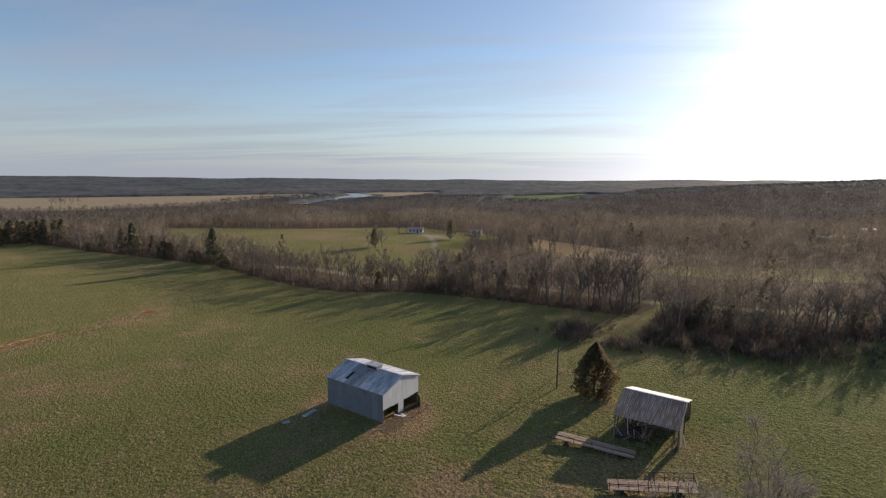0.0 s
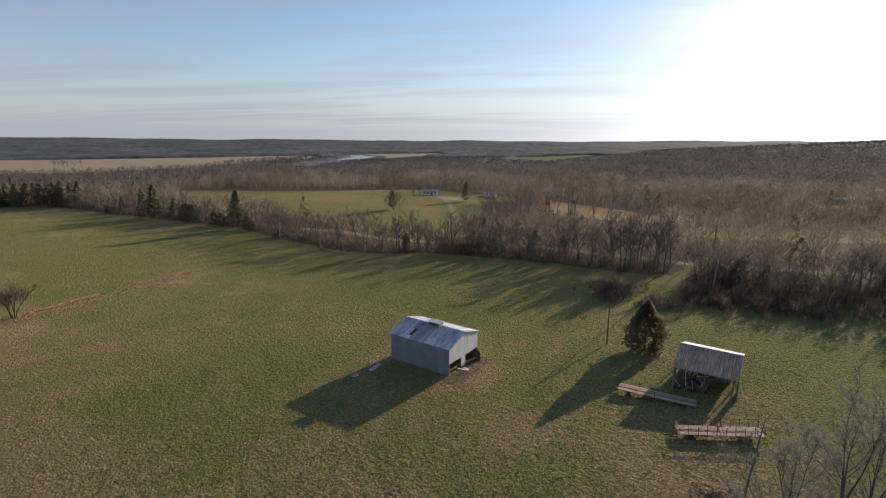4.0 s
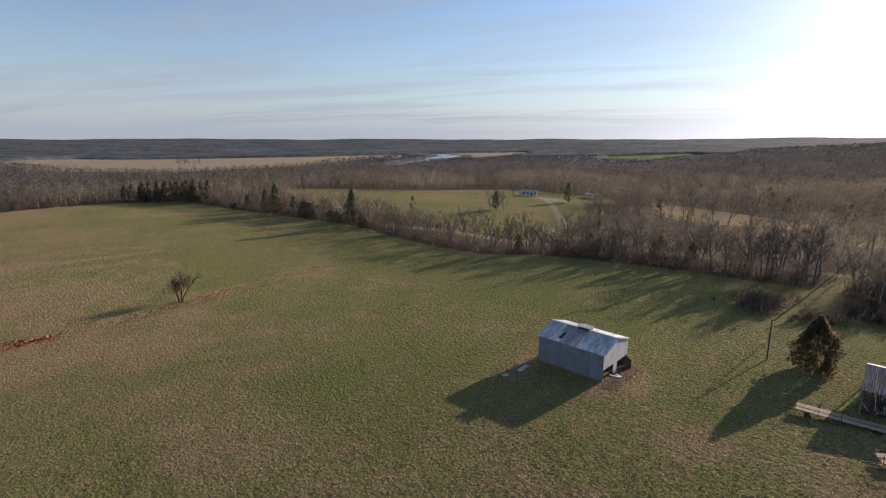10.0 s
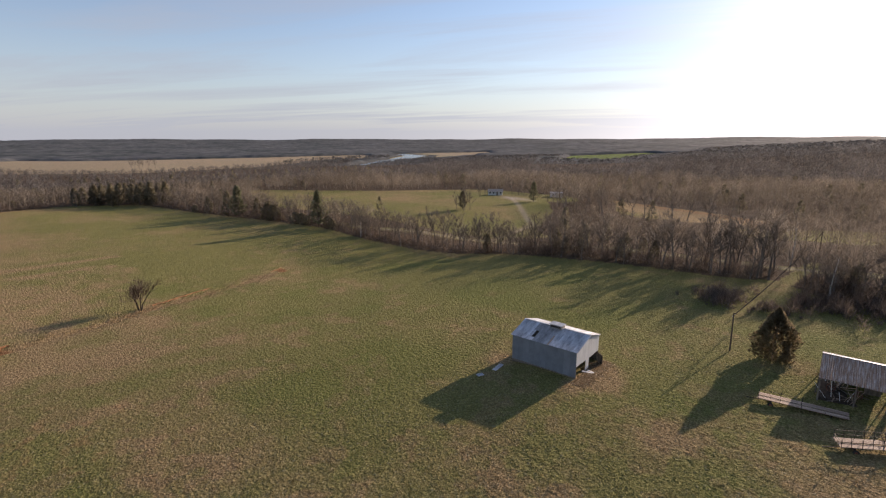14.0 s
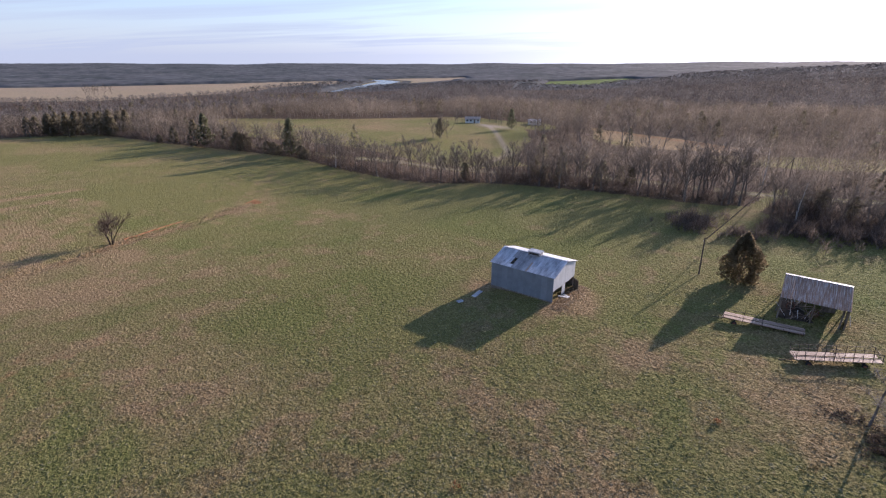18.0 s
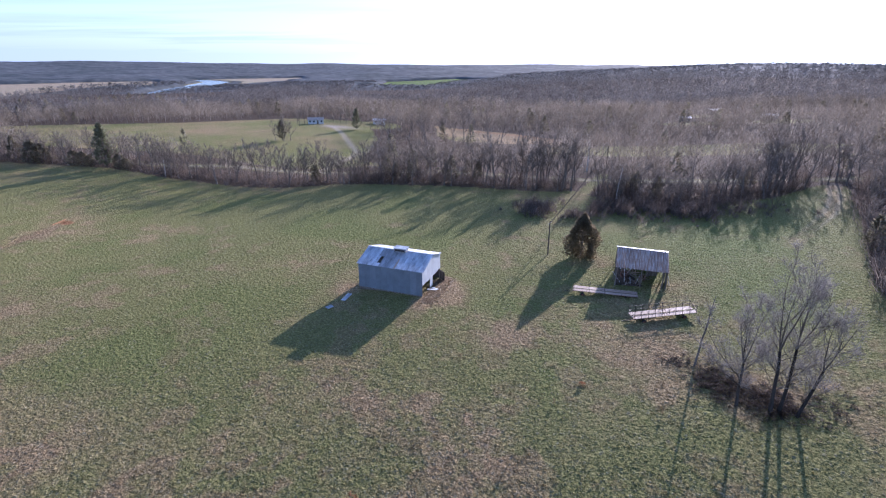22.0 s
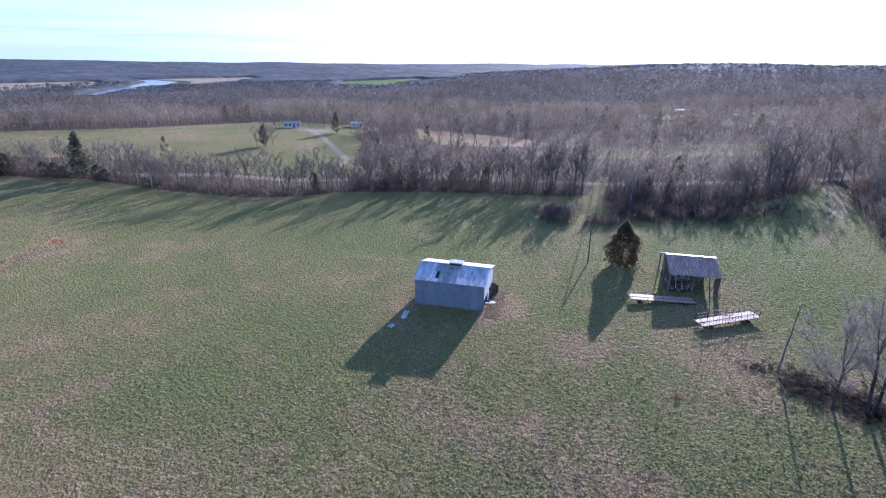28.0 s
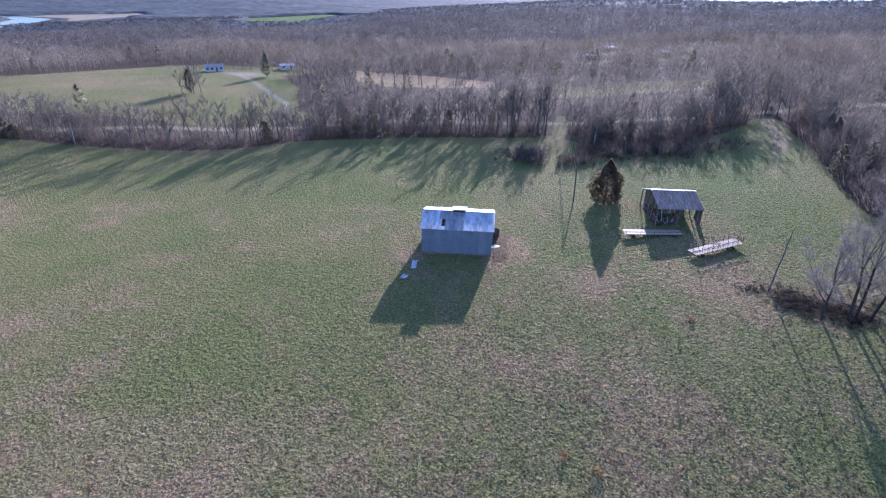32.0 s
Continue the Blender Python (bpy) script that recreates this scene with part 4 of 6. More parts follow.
def plant(name, meshes, x, y, turn, scale, label, category, group="", sink=0.05, tilt=0.0):
    """A tree as a thing of its own, of a trunk and a crown."""
    ob = empty(name, Matrix.Translation((x, y, ground_at(x, y) - sink)) @ pose(0, 0, 0, tilt, 0, turn) @ Matrix.Scale(scale, 4), label, category, group)
    for nm, me in zip(("trunk", "crown", "twig_haze") if len(meshes) > 2 else ("trunk", "crown"), meshes):
        p = new(nm, me)
        p.parent = ob
    return ob


def twig_mass(g, x, y, h, w, n, thick, trunk=True, fan=0.55):
    """Leafless crowns as loose blades: arrays of places, heights and widths; n blades each."""
    N = len(x)
    z = height(x, y)
    X, Y, Z, H, Wd = (np.repeat(q, n) for q in (x, y, z, h, w))
    az, f = g.random(N * n) * 2 * np.pi, g.random(N * n)
    tz = H * (0.42 + 0.60 * g.random(N * n) ** 0.8)
    rad = Wd / 2 * np.sqrt(np.maximum(0, 1 - ((tz / H - 0.66) / 0.40) ** 2)) * (0.35 + 0.65 * g.random(N * n) ** .5)
    tip = np.stack([X + rad * np.cos(az), Y + rad * np.sin(az), Z + tz], -1)
    bz = tz * (1 - fan * (0.45 + .55 * f))
    br = rad * (0.15 + 0.45 * f)
    if trunk:
        # a rounded crown: blades run out from the axis to the shell of an egg
        ct = g.uniform(-.75, 1, N * n)
        rr = .45 + .58 * g.random(N * n) ** .5
        rad = rr * Wd / 2 * np.sqrt(1 - ct * ct)
        tz = H * (.62 + .38 * rr * ct)
        tip = np.stack([X + rad * np.cos(az), Y + rad * np.sin(az), Z + tz], -1)
        bz, br = np.maximum(tz - H * (.05 + .13 * f), H * .22), rad * (.35 + .4 * f)
    base = np.stack([X + br * np.cos(az), Y + br * np.sin(az), Z + bz], -1)
    d = tip - base
    s = np.cross(d, g.normal(0, 1, d.shape))
    s /= np.linalg.norm(s, axis=1, keepdims=True) + 1e-6
    t = np.repeat(thick, n)[:, None] * g.uniform(.5, 1.3, (N * n, 1))
    tri = [np.stack([base - s * t, base + s * t, tip], 1)]
    side, rise = (.95, .55) if trunk else (.5, .85)
    nor = [np.stack([np.cos(az) * side, np.sin(az) * side, np.full(N * n, rise)], -1) + g.normal(0, .3, (N * n, 3))]
    if trunk:
        a = g.random(N) * 2 * np.pi
        for q in (0, 1.57):
            s = np.stack([np.cos(a + q), np.sin(a + q), 0 * a], -1) * (0.05 + thick * .5 + 0.004 * w)[:, None]
            b = np.stack([x, y, z - .3], -1)
            tri.append(np.stack([b - s, b + s, np.stack([x + g.normal(0, .4, N), y + g.normal(0, .4, N), z + h * .85], -1)], 1))
            nor.append(np.stack([np.cos(a), np.sin(a), np.full(N, .6)], -1))
    own = .78 * g.random(N)
    return np.concatenate(tri), np.concatenate(nor), np.concatenate([np.repeat(own, n)] + [own] * (len(tri) - 1))


def canopy(g, x, y, h, w, n):
    """Far crowns as loose flakes lying and leaning at all angles below each tree top."""
    N = len(x)
    X, Y, Z, H, Wd = (np.repeat(q, n) for q in (x, y, height(x, y), h, w))
    az, f = g.random(N * n) * 2 * np.pi, g.random(N * n) ** .6
    rad = Wd * .5 * np.sqrt(1 - f * .8) * g.random(N * n) ** .5
    c = np.stack([X + rad * np.cos(az), Y + rad * np.sin(az), Z + H * (.70 + .30 * f)], -1)
    s = (Wd * .26)[:, None]
    u, v = g.normal(0, 1, (N * n, 3)) * (1, 1, .45), g.normal(0, 1, (N * n, 3)) * (1, 1, .45)
    return np.stack([c - u * s * .6, c + u * s * .6, c + v * s], 1), np.stack([np.cos(az) * .35, np.sin(az) * .35, np.ones(N * n)], -1) + g.normal(0, .10, (N * n, 3)), np.repeat(.78 * g.random(N), n)


def scatter(g, x0, x1, y0, y1, step):
    nx, ny = int((x1 - x0) / step), int((y1 - y0) / step)
    i, j = np.meshgrid(np.arange(nx), np.arange(ny), indexing="ij")
    return x0 + (i.ravel() + g.random(nx * ny)) * step, y0 + (j.ravel() + g.random(nx * ny)) * step


# Woods grow only in the wedge of land that the camera looks over.
def in_view(x, y):
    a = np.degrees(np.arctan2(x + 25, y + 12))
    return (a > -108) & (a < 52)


THIN = [(-150, 216), (-132, 226), (-108, 200), (-84, 190), (-60, 193), (-52, 196), (-58, 150), (-100, 146), (-128, 152), (-150, 196)]
FRONT = [(-300, 92), (-140, 118), (-60, 122), (-52, 186), (-80, 166), (-104, 152), (-128, 152), (-200, 120), (-330, 100)]


def stature(x, y):
    """Share of full tree height, lowered where tall trees would hide fields or river from the camera."""
    f = np.ones(np.asarray(x).shape)
    f = np.where(inside(FRONT, x, y), 0.74, f)
    f = np.where(inside(THIN, x, y), 0.3, f)
    a, d = np.degrees(np.arctan2(x + 30, y + 10)), np.hypot(x + 25, y)
    f = f * (1 - .45 * sstep(430, 560, d) * sstep(-92, -82, a) * (1 - sstep(-66, -52, a)) * (1 - sstep(870, 950, d)))
    for poly in LOW:
        f = np.where(inside(poly, x, y) & (np.hypot(x + 25, y) > 560), 0.34, f)
    return f


def make_woods():
    g = np.random.default_rng(11)
    # woods within a few hundred metres
    x, y = scatter(g, -640, 330, -160, 480, 5.8)
    d = np.hypot(x + 25, y + 10)
    edge = along(EDGE, x, y)
    k = (~open_land(x, y)) & in_view(x, y) & (d < 430) & (edge > 3.5)
    x, y, d = x[k], y[k], d[k]
    h = g.uniform(8.5, 14.5, len(x)) * (0.85 + .25 * np.sin(x * .03) * np.sin(y * .037)) * stature(x, y)
    h = np.where((x > -34) & (x < 60), np.minimum(h, (4.6 + .34 * (y - 100).clip(0, 60)) * g.uniform(.8, 1.15, len(x))), h)
    tagged(new("woods", tri_mesh("woods", twig_mass(g, x, y, h, h * g.uniform(.62, .92, len(x)), 135, np.full(len(x), .042)), M_WOODS)), "dense leafless grey-brown winter woods", "woods", kind="stuff")
    # the valley
    x, y = scatter(g, -1000, 900, -330, 960, 8.2)
    d = np.hypot(x + 25, y + 10)
    k = (~open_land(x, y)) & in_view(x, y) & (d >= 420) & (d < 930)
    x, y = x[k], y[k]
    h = g.uniform(9, 15, len(x)) * stature(x, y)
    tagged(new("valley_woods", tri_mesh("valley_woods", twig_mass(g, x, y, h, h * g.uniform(.7, 1.0, len(x)), 42, np.full(len(x), .13)), M_HAZYVALLEY)), "leafless woods filling the valley", "woods", kind="stuff")
    # the far slopes, coarser with distance
    r = 900 * (1250 / 900) ** g.random(20000)
    a = np.radians(g.uniform(-106, 50, 20000))
    x, y = -25 + r * np.sin(a), -10 + r * np.cos(a)
    k = ~open_land(x, y)
    x, y, r = x[k], y[k], r[k]
    h = g.uniform(7, 10.5, len(x)) * stature(x, y)
    tagged(new("distant_woods", tri_mesh("distant_woods", canopy(g, x, y, h, r / 190 * g.uniform(.7, 1.2, len(x)), 6), M_HAZYFAR)), "distant leafless tree tops on wooded slopes", "woods", kind="stuff")
    # the closed canopy of the far slopes: a rough sheet at tree-top height
    nr, na = 270, 540
    R, A = np.meshgrid(900 * (4800 / 900) ** (np.arange(nr) / (nr - 1)), np.radians(np.linspace(-108, 52, na)), indexing="ij")
    X, Y = -25 + R * np.sin(A), -10 + R * np.cos(A)
    rough = patchwork(X, Y, 17, 5) * .5 + patchwork(X, Y, 46, 6) * .5
    clear = open_land(X, Y).astype(float)
    for _ in range(5):
        clear[1:-1, 1:-1] = np.maximum(clear, (clear + np.roll(clear, 1, 0) + np.roll(clear, -1, 0) + np.roll(clear, 1, 1) + np.roll(clear, -1, 1)) / 5)[1:-1, 1:-1]
    top = height(X, Y) + np.where(clear > .95, -3.0, (1 - clear) * (2.5 + 5.5 * rough) * stature(X, Y) * sstep(900, 1000, R))
    i, j = np.meshgrid(np.arange(nr - 1), np.arange(na - 1), indexing="ij")
    q = np.stack([i * na + j, (i + 1) * na + j, (i + 1) * na + j + 1, i * na + j + 1], -1).reshape(-1, 4)[:, ::-1]
    me = bpy.data.meshes.new("far_canopy")
    me.from_pydata(np.stack([X, Y, top], -1).reshape(-1, 3).tolist(), [], q.tolist())
    me.polygons.foreach_set("use_smooth", np.ones(len(me.polygons), dtype=bool))
    me.materials.append(M_HAZYCANOPY)
    me.update()
    tagged(new("far_woods", me), "grey-brown winter woods on slopes up to the horizon", "woods", kind="stuff")
    # cedars among them
    x, y = scatter(g, -620, 300, -100, 420, 17)
    k = (~open_land(x, y)) & in_view(x, y) & (along(EDGE, x, y) > 12) & (g.random(len(x)) < .26)
    x, y = x[k], y[k]
    tri, nor = [], []
    for i in range(len(x)):
        t, nn = spray_cloud(g, 110, g.uniform(6, 11), g.uniform(3.0, 5.0), .8, "cedar", 2)
        tri.append(t + np.array([x[i], y[i], ground_at(x[i], y[i])])), nor.append(nn)
    tagged(new("cedar_woods", tri_mesh("cedar_woods", (np.concatenate(tri), np.concatenate(nor)), M_CEDAR)), "dark green cedars standing among bare woods", "woods", kind="stuff")


make_woods()

BARE = [bare_tree_meshes(100 + i, 11.5, 0.17 + .02 * (i % 3), limbs=9 + i % 3, subs=5, twigs=12, width=0.036, low=0.22 + .05 * (i % 3)) for i in range(8)]
CEDARS = [evergreen_meshes(200 + i, 8.0, (3.8, 4.2, 4.0, 4.6, 3.9)[i], 250, 0.52, ("egg", "cedar", "egg", "egg", "cedar")[i], M_CEDAR, 0.15) for i in range(5)]
BUSHY = [evergreen_meshes(220 + i, 4.6, 4.4, 430, 0.36, "egg", M_CEDAR, 0.12, 0.02) for i in range(2)]
PINES = [evergreen_meshes(230 + i, 16.0, 7.8, 760, 0.72, "tiers", M_PINE, 0.24, 0.10) for i in range(2)]


def make_tree_line():
    """The trees along the edge of the pasture, each one a thing."""
    rng = random.Random(5)
    pts = []
    for (x0, y0), (x1, y1) in zip(EDGE, EDGE[1:]):
        n = math.hypot(x1 - x0, y1 - y0)
        s = 0.0
        while s < n:
            f = s / n
            nx, ny = -(y1 - y0) / n, (x1 - x0) / n
            off = rng.choice((1.0, 2.5, 4.5, 7.0, 9.5)) + rng.uniform(-.8, .8)
            pts.append((x0 + (x1 - x0) * f + nx * off, y0 + (y1 - y0) * f + ny * off))
            s += rng.uniform(.85, 1.7) if x0 > -125 else (rng.uniform(1.7, 3.4) if x0 > -260 else rng.uniform(2.4, 4.2))
    for k, (x, y) in enumerate(pts):
        if abs(x + 35.5) < 2.0 and y > 95:
            continue
        grove = -392 < x < -340 and y > 36
        dark = rng.random() < (.9 if grove else .16 if x < -292 else .09 if x < -125 else .25 if x < -40 else .16 if x < 6 else .12)
        if dark and not -58 < x < -37:
            sc = rng.uniform(1.2, 1.7) if grove else rng.uniform(.5, .8) if x < -125 else rng.uniform(.55, 1.05) * (.75 if x > -34 else 1.0)
            plant("cedar_tree", CEDARS[rng.randrange(5)], x + rng.uniform(-1, 1), y + rng.uniform(1.5, 5), rng.uniform(0, 360), sc, "dark green cedar at the edge of the pasture", "tree", "trees along the pasture edge")
        else:
            sc = rng.uniform(.6, 1.05) * (1.12 if x < -60 else 1.3 if x < -34 else .55 + .028 * min(max(y - 100, 0), 24))
            plant("bare_tree", BARE[rng.randrange(8)], x, y, rng.uniform(0, 360), sc, "leafless grey-barked tree at the edge of the pasture", "tree", "trees along the pasture edge")
    # single evergreens that stand out in the line
    for x, y, sc, kind in ((-251.4, 81.2, .95, "pine"), (-195.5, 91.3, .95, "pine"), (-257.7, 79, 1.55, "cedar"), (-239.8, 85.5, 1.2, "cedar"), (-229.8, 86.3, 1.75, "bushy"), (-226.2, 87, 1.6, "bushy"),
                        (-210.5, 89.2, 1.15, "bushy"), (-206.5, 89.8, 1.1, "bushy"), (-203, 90.2, .9, "bushy"), (-275, 76, 1.1, "cedar"), (-186, 92, .9, "bushy"), (-287, 73.5, .9, "bushy"), (-190, 92.5, 1.1, "bushy")):
        me = (PINES if kind == "pine" else BUSHY if kind == "bushy" else CEDARS)[abs(int(x)) % 2]
        plant("pine_tree" if kind == "pine" else "evergreen_tree", me, x, y, x * 7 % 360, sc, "tall dark pine standing above the tree line" if kind == "pine" else "rounded dark evergreen standing in the tree line", "tree", "evergreens in the tree line")
    for k in range(15):
        f = (k + .5) / 15
        plant("cedar_tree", CEDARS[k % 5], -376 + 42 * f + rng.uniform(-5, 2), 36 + 38 * f + rng.uniform(-2, 7), rng.uniform(0, 360), rng.uniform(1.2, 1.8), "tall dark cedar in a grove at the pasture corner", "tree", "cedars of the corner grove")


make_tree_line()


def make_brush():
    """Low brush: under the tree line, in thickets by the gap, and along the old fence row."""
    g = np.random.default_rng(21)
    xs, ys, hs = [], [], []
    for (x0, y0), (x1, y1) in zip(EDGE, EDGE[1:]):
        n = math.hypot(x1 - x0, y1 - y0)
        m = int(n * (6.0 if x0 > -125 else 4.6))
        f, off = g.random(m), g.uniform(-.6, 10, m)
        xs.append(x0 + (x1 - x0) * f - (y1 - y0) / n * off), ys.append(y0 + (y1 - y0) * f + (x1 - x0) / n * off), hs.append(g.uniform(.8, 3.2, m) * (1.7 if x0 > -110 else 1.5) * (.55 + .9 * patchwork(x0 + (x1 - x0) * f, y0 + (y1 - y0) * f, 7, 15)))
    x, y, h = np.concatenate(xs), np.concatenate(ys), np.concatenate(hs)
    k = (abs(x + 35.5) > 3) | (y < 95)
    k &= (along(LANE, x, y) > 3)
    x, y, h = x[k], y[k], h[k]
    tagged(new("underbrush", tri_mesh("underbrush", twig_mass(g, x, y, h, h * 1.3, 26, np.full(len(x), .035), False, .8), M_BRUSH)), "tangled brown underbrush below the tree line", "brush", kind="stuff")
    # thickets on both sides of the gap
    x = np.concatenate([g.normal(-43, 2.6, 120), g.uniform(-31, -6, 380), g.normal(-33, 2.0, 30), g.normal(-4, 6, 90)])
    y = np.concatenate([g.normal(93.5, 3.2, 120), g.normal(97.5, 3.6, 380), g.normal(90, 1.5, 30), g.normal(101, 3, 90)])
    h = g.uniform(.7, 3.9, len(x)) * g.uniform(.6, 1.0, len(x))
    tagged(new("thicket", tri_mesh("thicket", twig_mass(g, x, y, h, h * 1.2, 44, np.full(len(x), .035), False, .85), M_BRUSH)), "dense reddish-brown thicket beside the gap", "brush", kind="stuff")
    # brush pile and briars at the foot of the bare trees
    n = 760
    t = g.random(n)
    lobe = np.select([t < .38, t < .62, t < .80, t < .92], [0, 1, 2, 3], 4)
    x = np.array([-7.2, -2.4, -4.8, 1.4, -11.4])[lobe] + g.normal(0, 1, n) * np.array([1.5, 1.3, 1.7, 1.9, 1.3])[lobe]
    y = np.array([36.2, 33.9, 35.2, 35.4, 39.0])[lobe] + g.normal(0, 1, n) * np.array([1.5, 1.2, 1.3, 1.6, .6])[lobe]
    h = g.uniform(.06, .45, n) * np.array([1.0, 1.2, .6, .7, .7])[lobe]
    tagged(new("briar_row", tri_mesh("briar_row", twig_mass(g, x, y, h, h * 4.0, 30, np.full(n, .02), False, .9), M_BRIAR)), "dark briars and dead brush below bare trees", "brush", kind="stuff")


make_brush()


def make_near_trees():
    # x, y, height, trunk radius, seed, lean, leaders
    spec = [(-5.8, 33.0, 11.6, .16, 31, (-.02, .03), 3), (-2.9, 33.1, 14.4, .19, 32, (-.04, .03), 3), (-2.2, 33.3, 13.6, .18, 33, (.03, .0), 3), (-0.8, 33.0, 11.4, .17, 36, (.14, 0.02), 2),
            (9.5, 41, 11.0, .16, 39, (0, 0), 3), (12.5, 46, 11.5, .18, 46, (-.05, 0), 3), (11.0, 51.5, 10.5, .17, 47, (0, 0), 3)]
    for x, y, h, r, seed, lean, n in spec:
        me = forked_tree_meshes(seed, h, r, lean, n, 12, ((3.05, .85, 6.0, 4), (3.5, .7, 5.2, 3), (.5, 1.0, 4.2, 5)) if seed == 31 else ())
        plant("bare_tree", me, x, y, 0, 1, "slender forked leafless tree rising from a briar row", "tree", "bare trees in the briar row")
    # the broken snag
    V, F = [], []
    rng = random.Random(9)
    pts = [Vector((0, 0, -.2)), Vector((.16, .10, 1.6)), Vector((.24, .24, 3.2)), Vector((.44, .30, 4.8)), Vector((.52, .47, 6.6)), Vector((.60, .50, 7.4)), Vector((.72, .6, 8.6))]
    tube(V, F, pts, [.12, .105, .095, .085, .065, .045, .02], 8)
    trunk = mesh_from("trunk", V, F, M_BARK)
    stubs = []
    for k, (az, ln) in enumerate(((.4, 1.0), (2.6, .8), (4.0, .6), (5.5, .9), (1.5, .5))):
        p = pts[3 + k % 3].lerp(pts[4 + k % 3], .3 + .1 * k)
        line = limb(rng, p, Vector((math.cos(az), math.sin(az), .7)), ln, 3, .2, .1)
        V, F = [], []
        tube(V, F, line, [.04, .03, .02, .006], 5)
        stubs.append(mesh_from("branch_stub", V, F, M_BARK))
    ob = empty("dead_tree", Matrix.Translation((-9.65, 38.57, ground_at(-9.65, 38.57))), "dead broken tree trunk with a few stubs", "tree")
    for me in [trunk] + stubs:
        new("trunk" if me is trunk else "branch_stub", me).parent = ob
    # pale-barked trees in the line
    for x, y, h, seed in ((-167.5, 92.5, 9.5, 81), (-39.5, 141, 13, 82), (-26.5, 106, 9.5, 83)):
        me = bare_tree_meshes(seed, h, .2, limbs=10, subs=5, twigs=10, width=.03, low=.3, bark=M_PALEBARK)
        plant("bare_tree", me, x, y, seed * 40, 1, "bare tree with a pale forked trunk", "tree", "pale trees along the pasture edge")
    # the shrubby tree by the gully
    me = many_stemmed_meshes(61, 7.2, 6)
    plant("gully_tree", me, -143.2, 11.6, 20, 1.02, "small many-stemmed bare tree beside an eroded gully", "tree")
    # the cedar by the pole
    me = evergreen_meshes(71, 8.0, 5.2, 6500, .26, "crowned", M_RUSSET, .2, .03)
    plant("cedar_tree", me, -27.6, 67.2, 30, 1, "dense russet-green cedar beside a utility pole", "tree")


make_near_trees()


# ---- the metal barn ----
def corrugated(bm, w, length, ribs, depth=0.03, thick=0.012, m=None):
    """A ribbed sheet: w across, length along y, ribs along its length, of real thickness."""
    rows = []
    for zoff in (0.0, thick):
        line = []
        for k in range(ribs * 2 + 1):
            x = w * k / (ribs * 2)
            z = zoff + (depth if k % 2 else 0.0)
            line.append((bm.verts.new((x, 0, z)), bm.verts.new((x, length, z))))
        rows.append(line)
    for k in range(ribs * 2):
        a, b = rows[1][k], rows[1][k + 1]
        bm.faces.new((a[0], b[0], b[1], a[1]))
        a, b = rows[0][k], rows[0][k + 1]
        bm.faces.new((a[0], a[1], b[1], b[0]))
    for q in (0, 1):
        for k in range(ribs * 2):
            vs = (rows[0][k][q], rows[0][k + 1][q], rows[1][k + 1][q], rows[1][k][q])
            bm.faces.new(vs if q == 0 else vs[::-1])
    if m is not None:
        bm.transform(m)
    return bm


def sheet_mesh(name, w, length, ribs, depth, mat):
    bm = bmesh.new()
    corrugated(bm, w, length, ribs, depth)
    me = bpy.data.meshes.new(name)
    bm.to_mesh(me)
    bm.free()
    me.materials.append(mat)
    return me


def child(name, me, parent, m, label=""):
    ob = new(name, me)
    ob.parent = parent
    ob.matrix_local = m
    if label:
        ob["label"] = label
    return ob


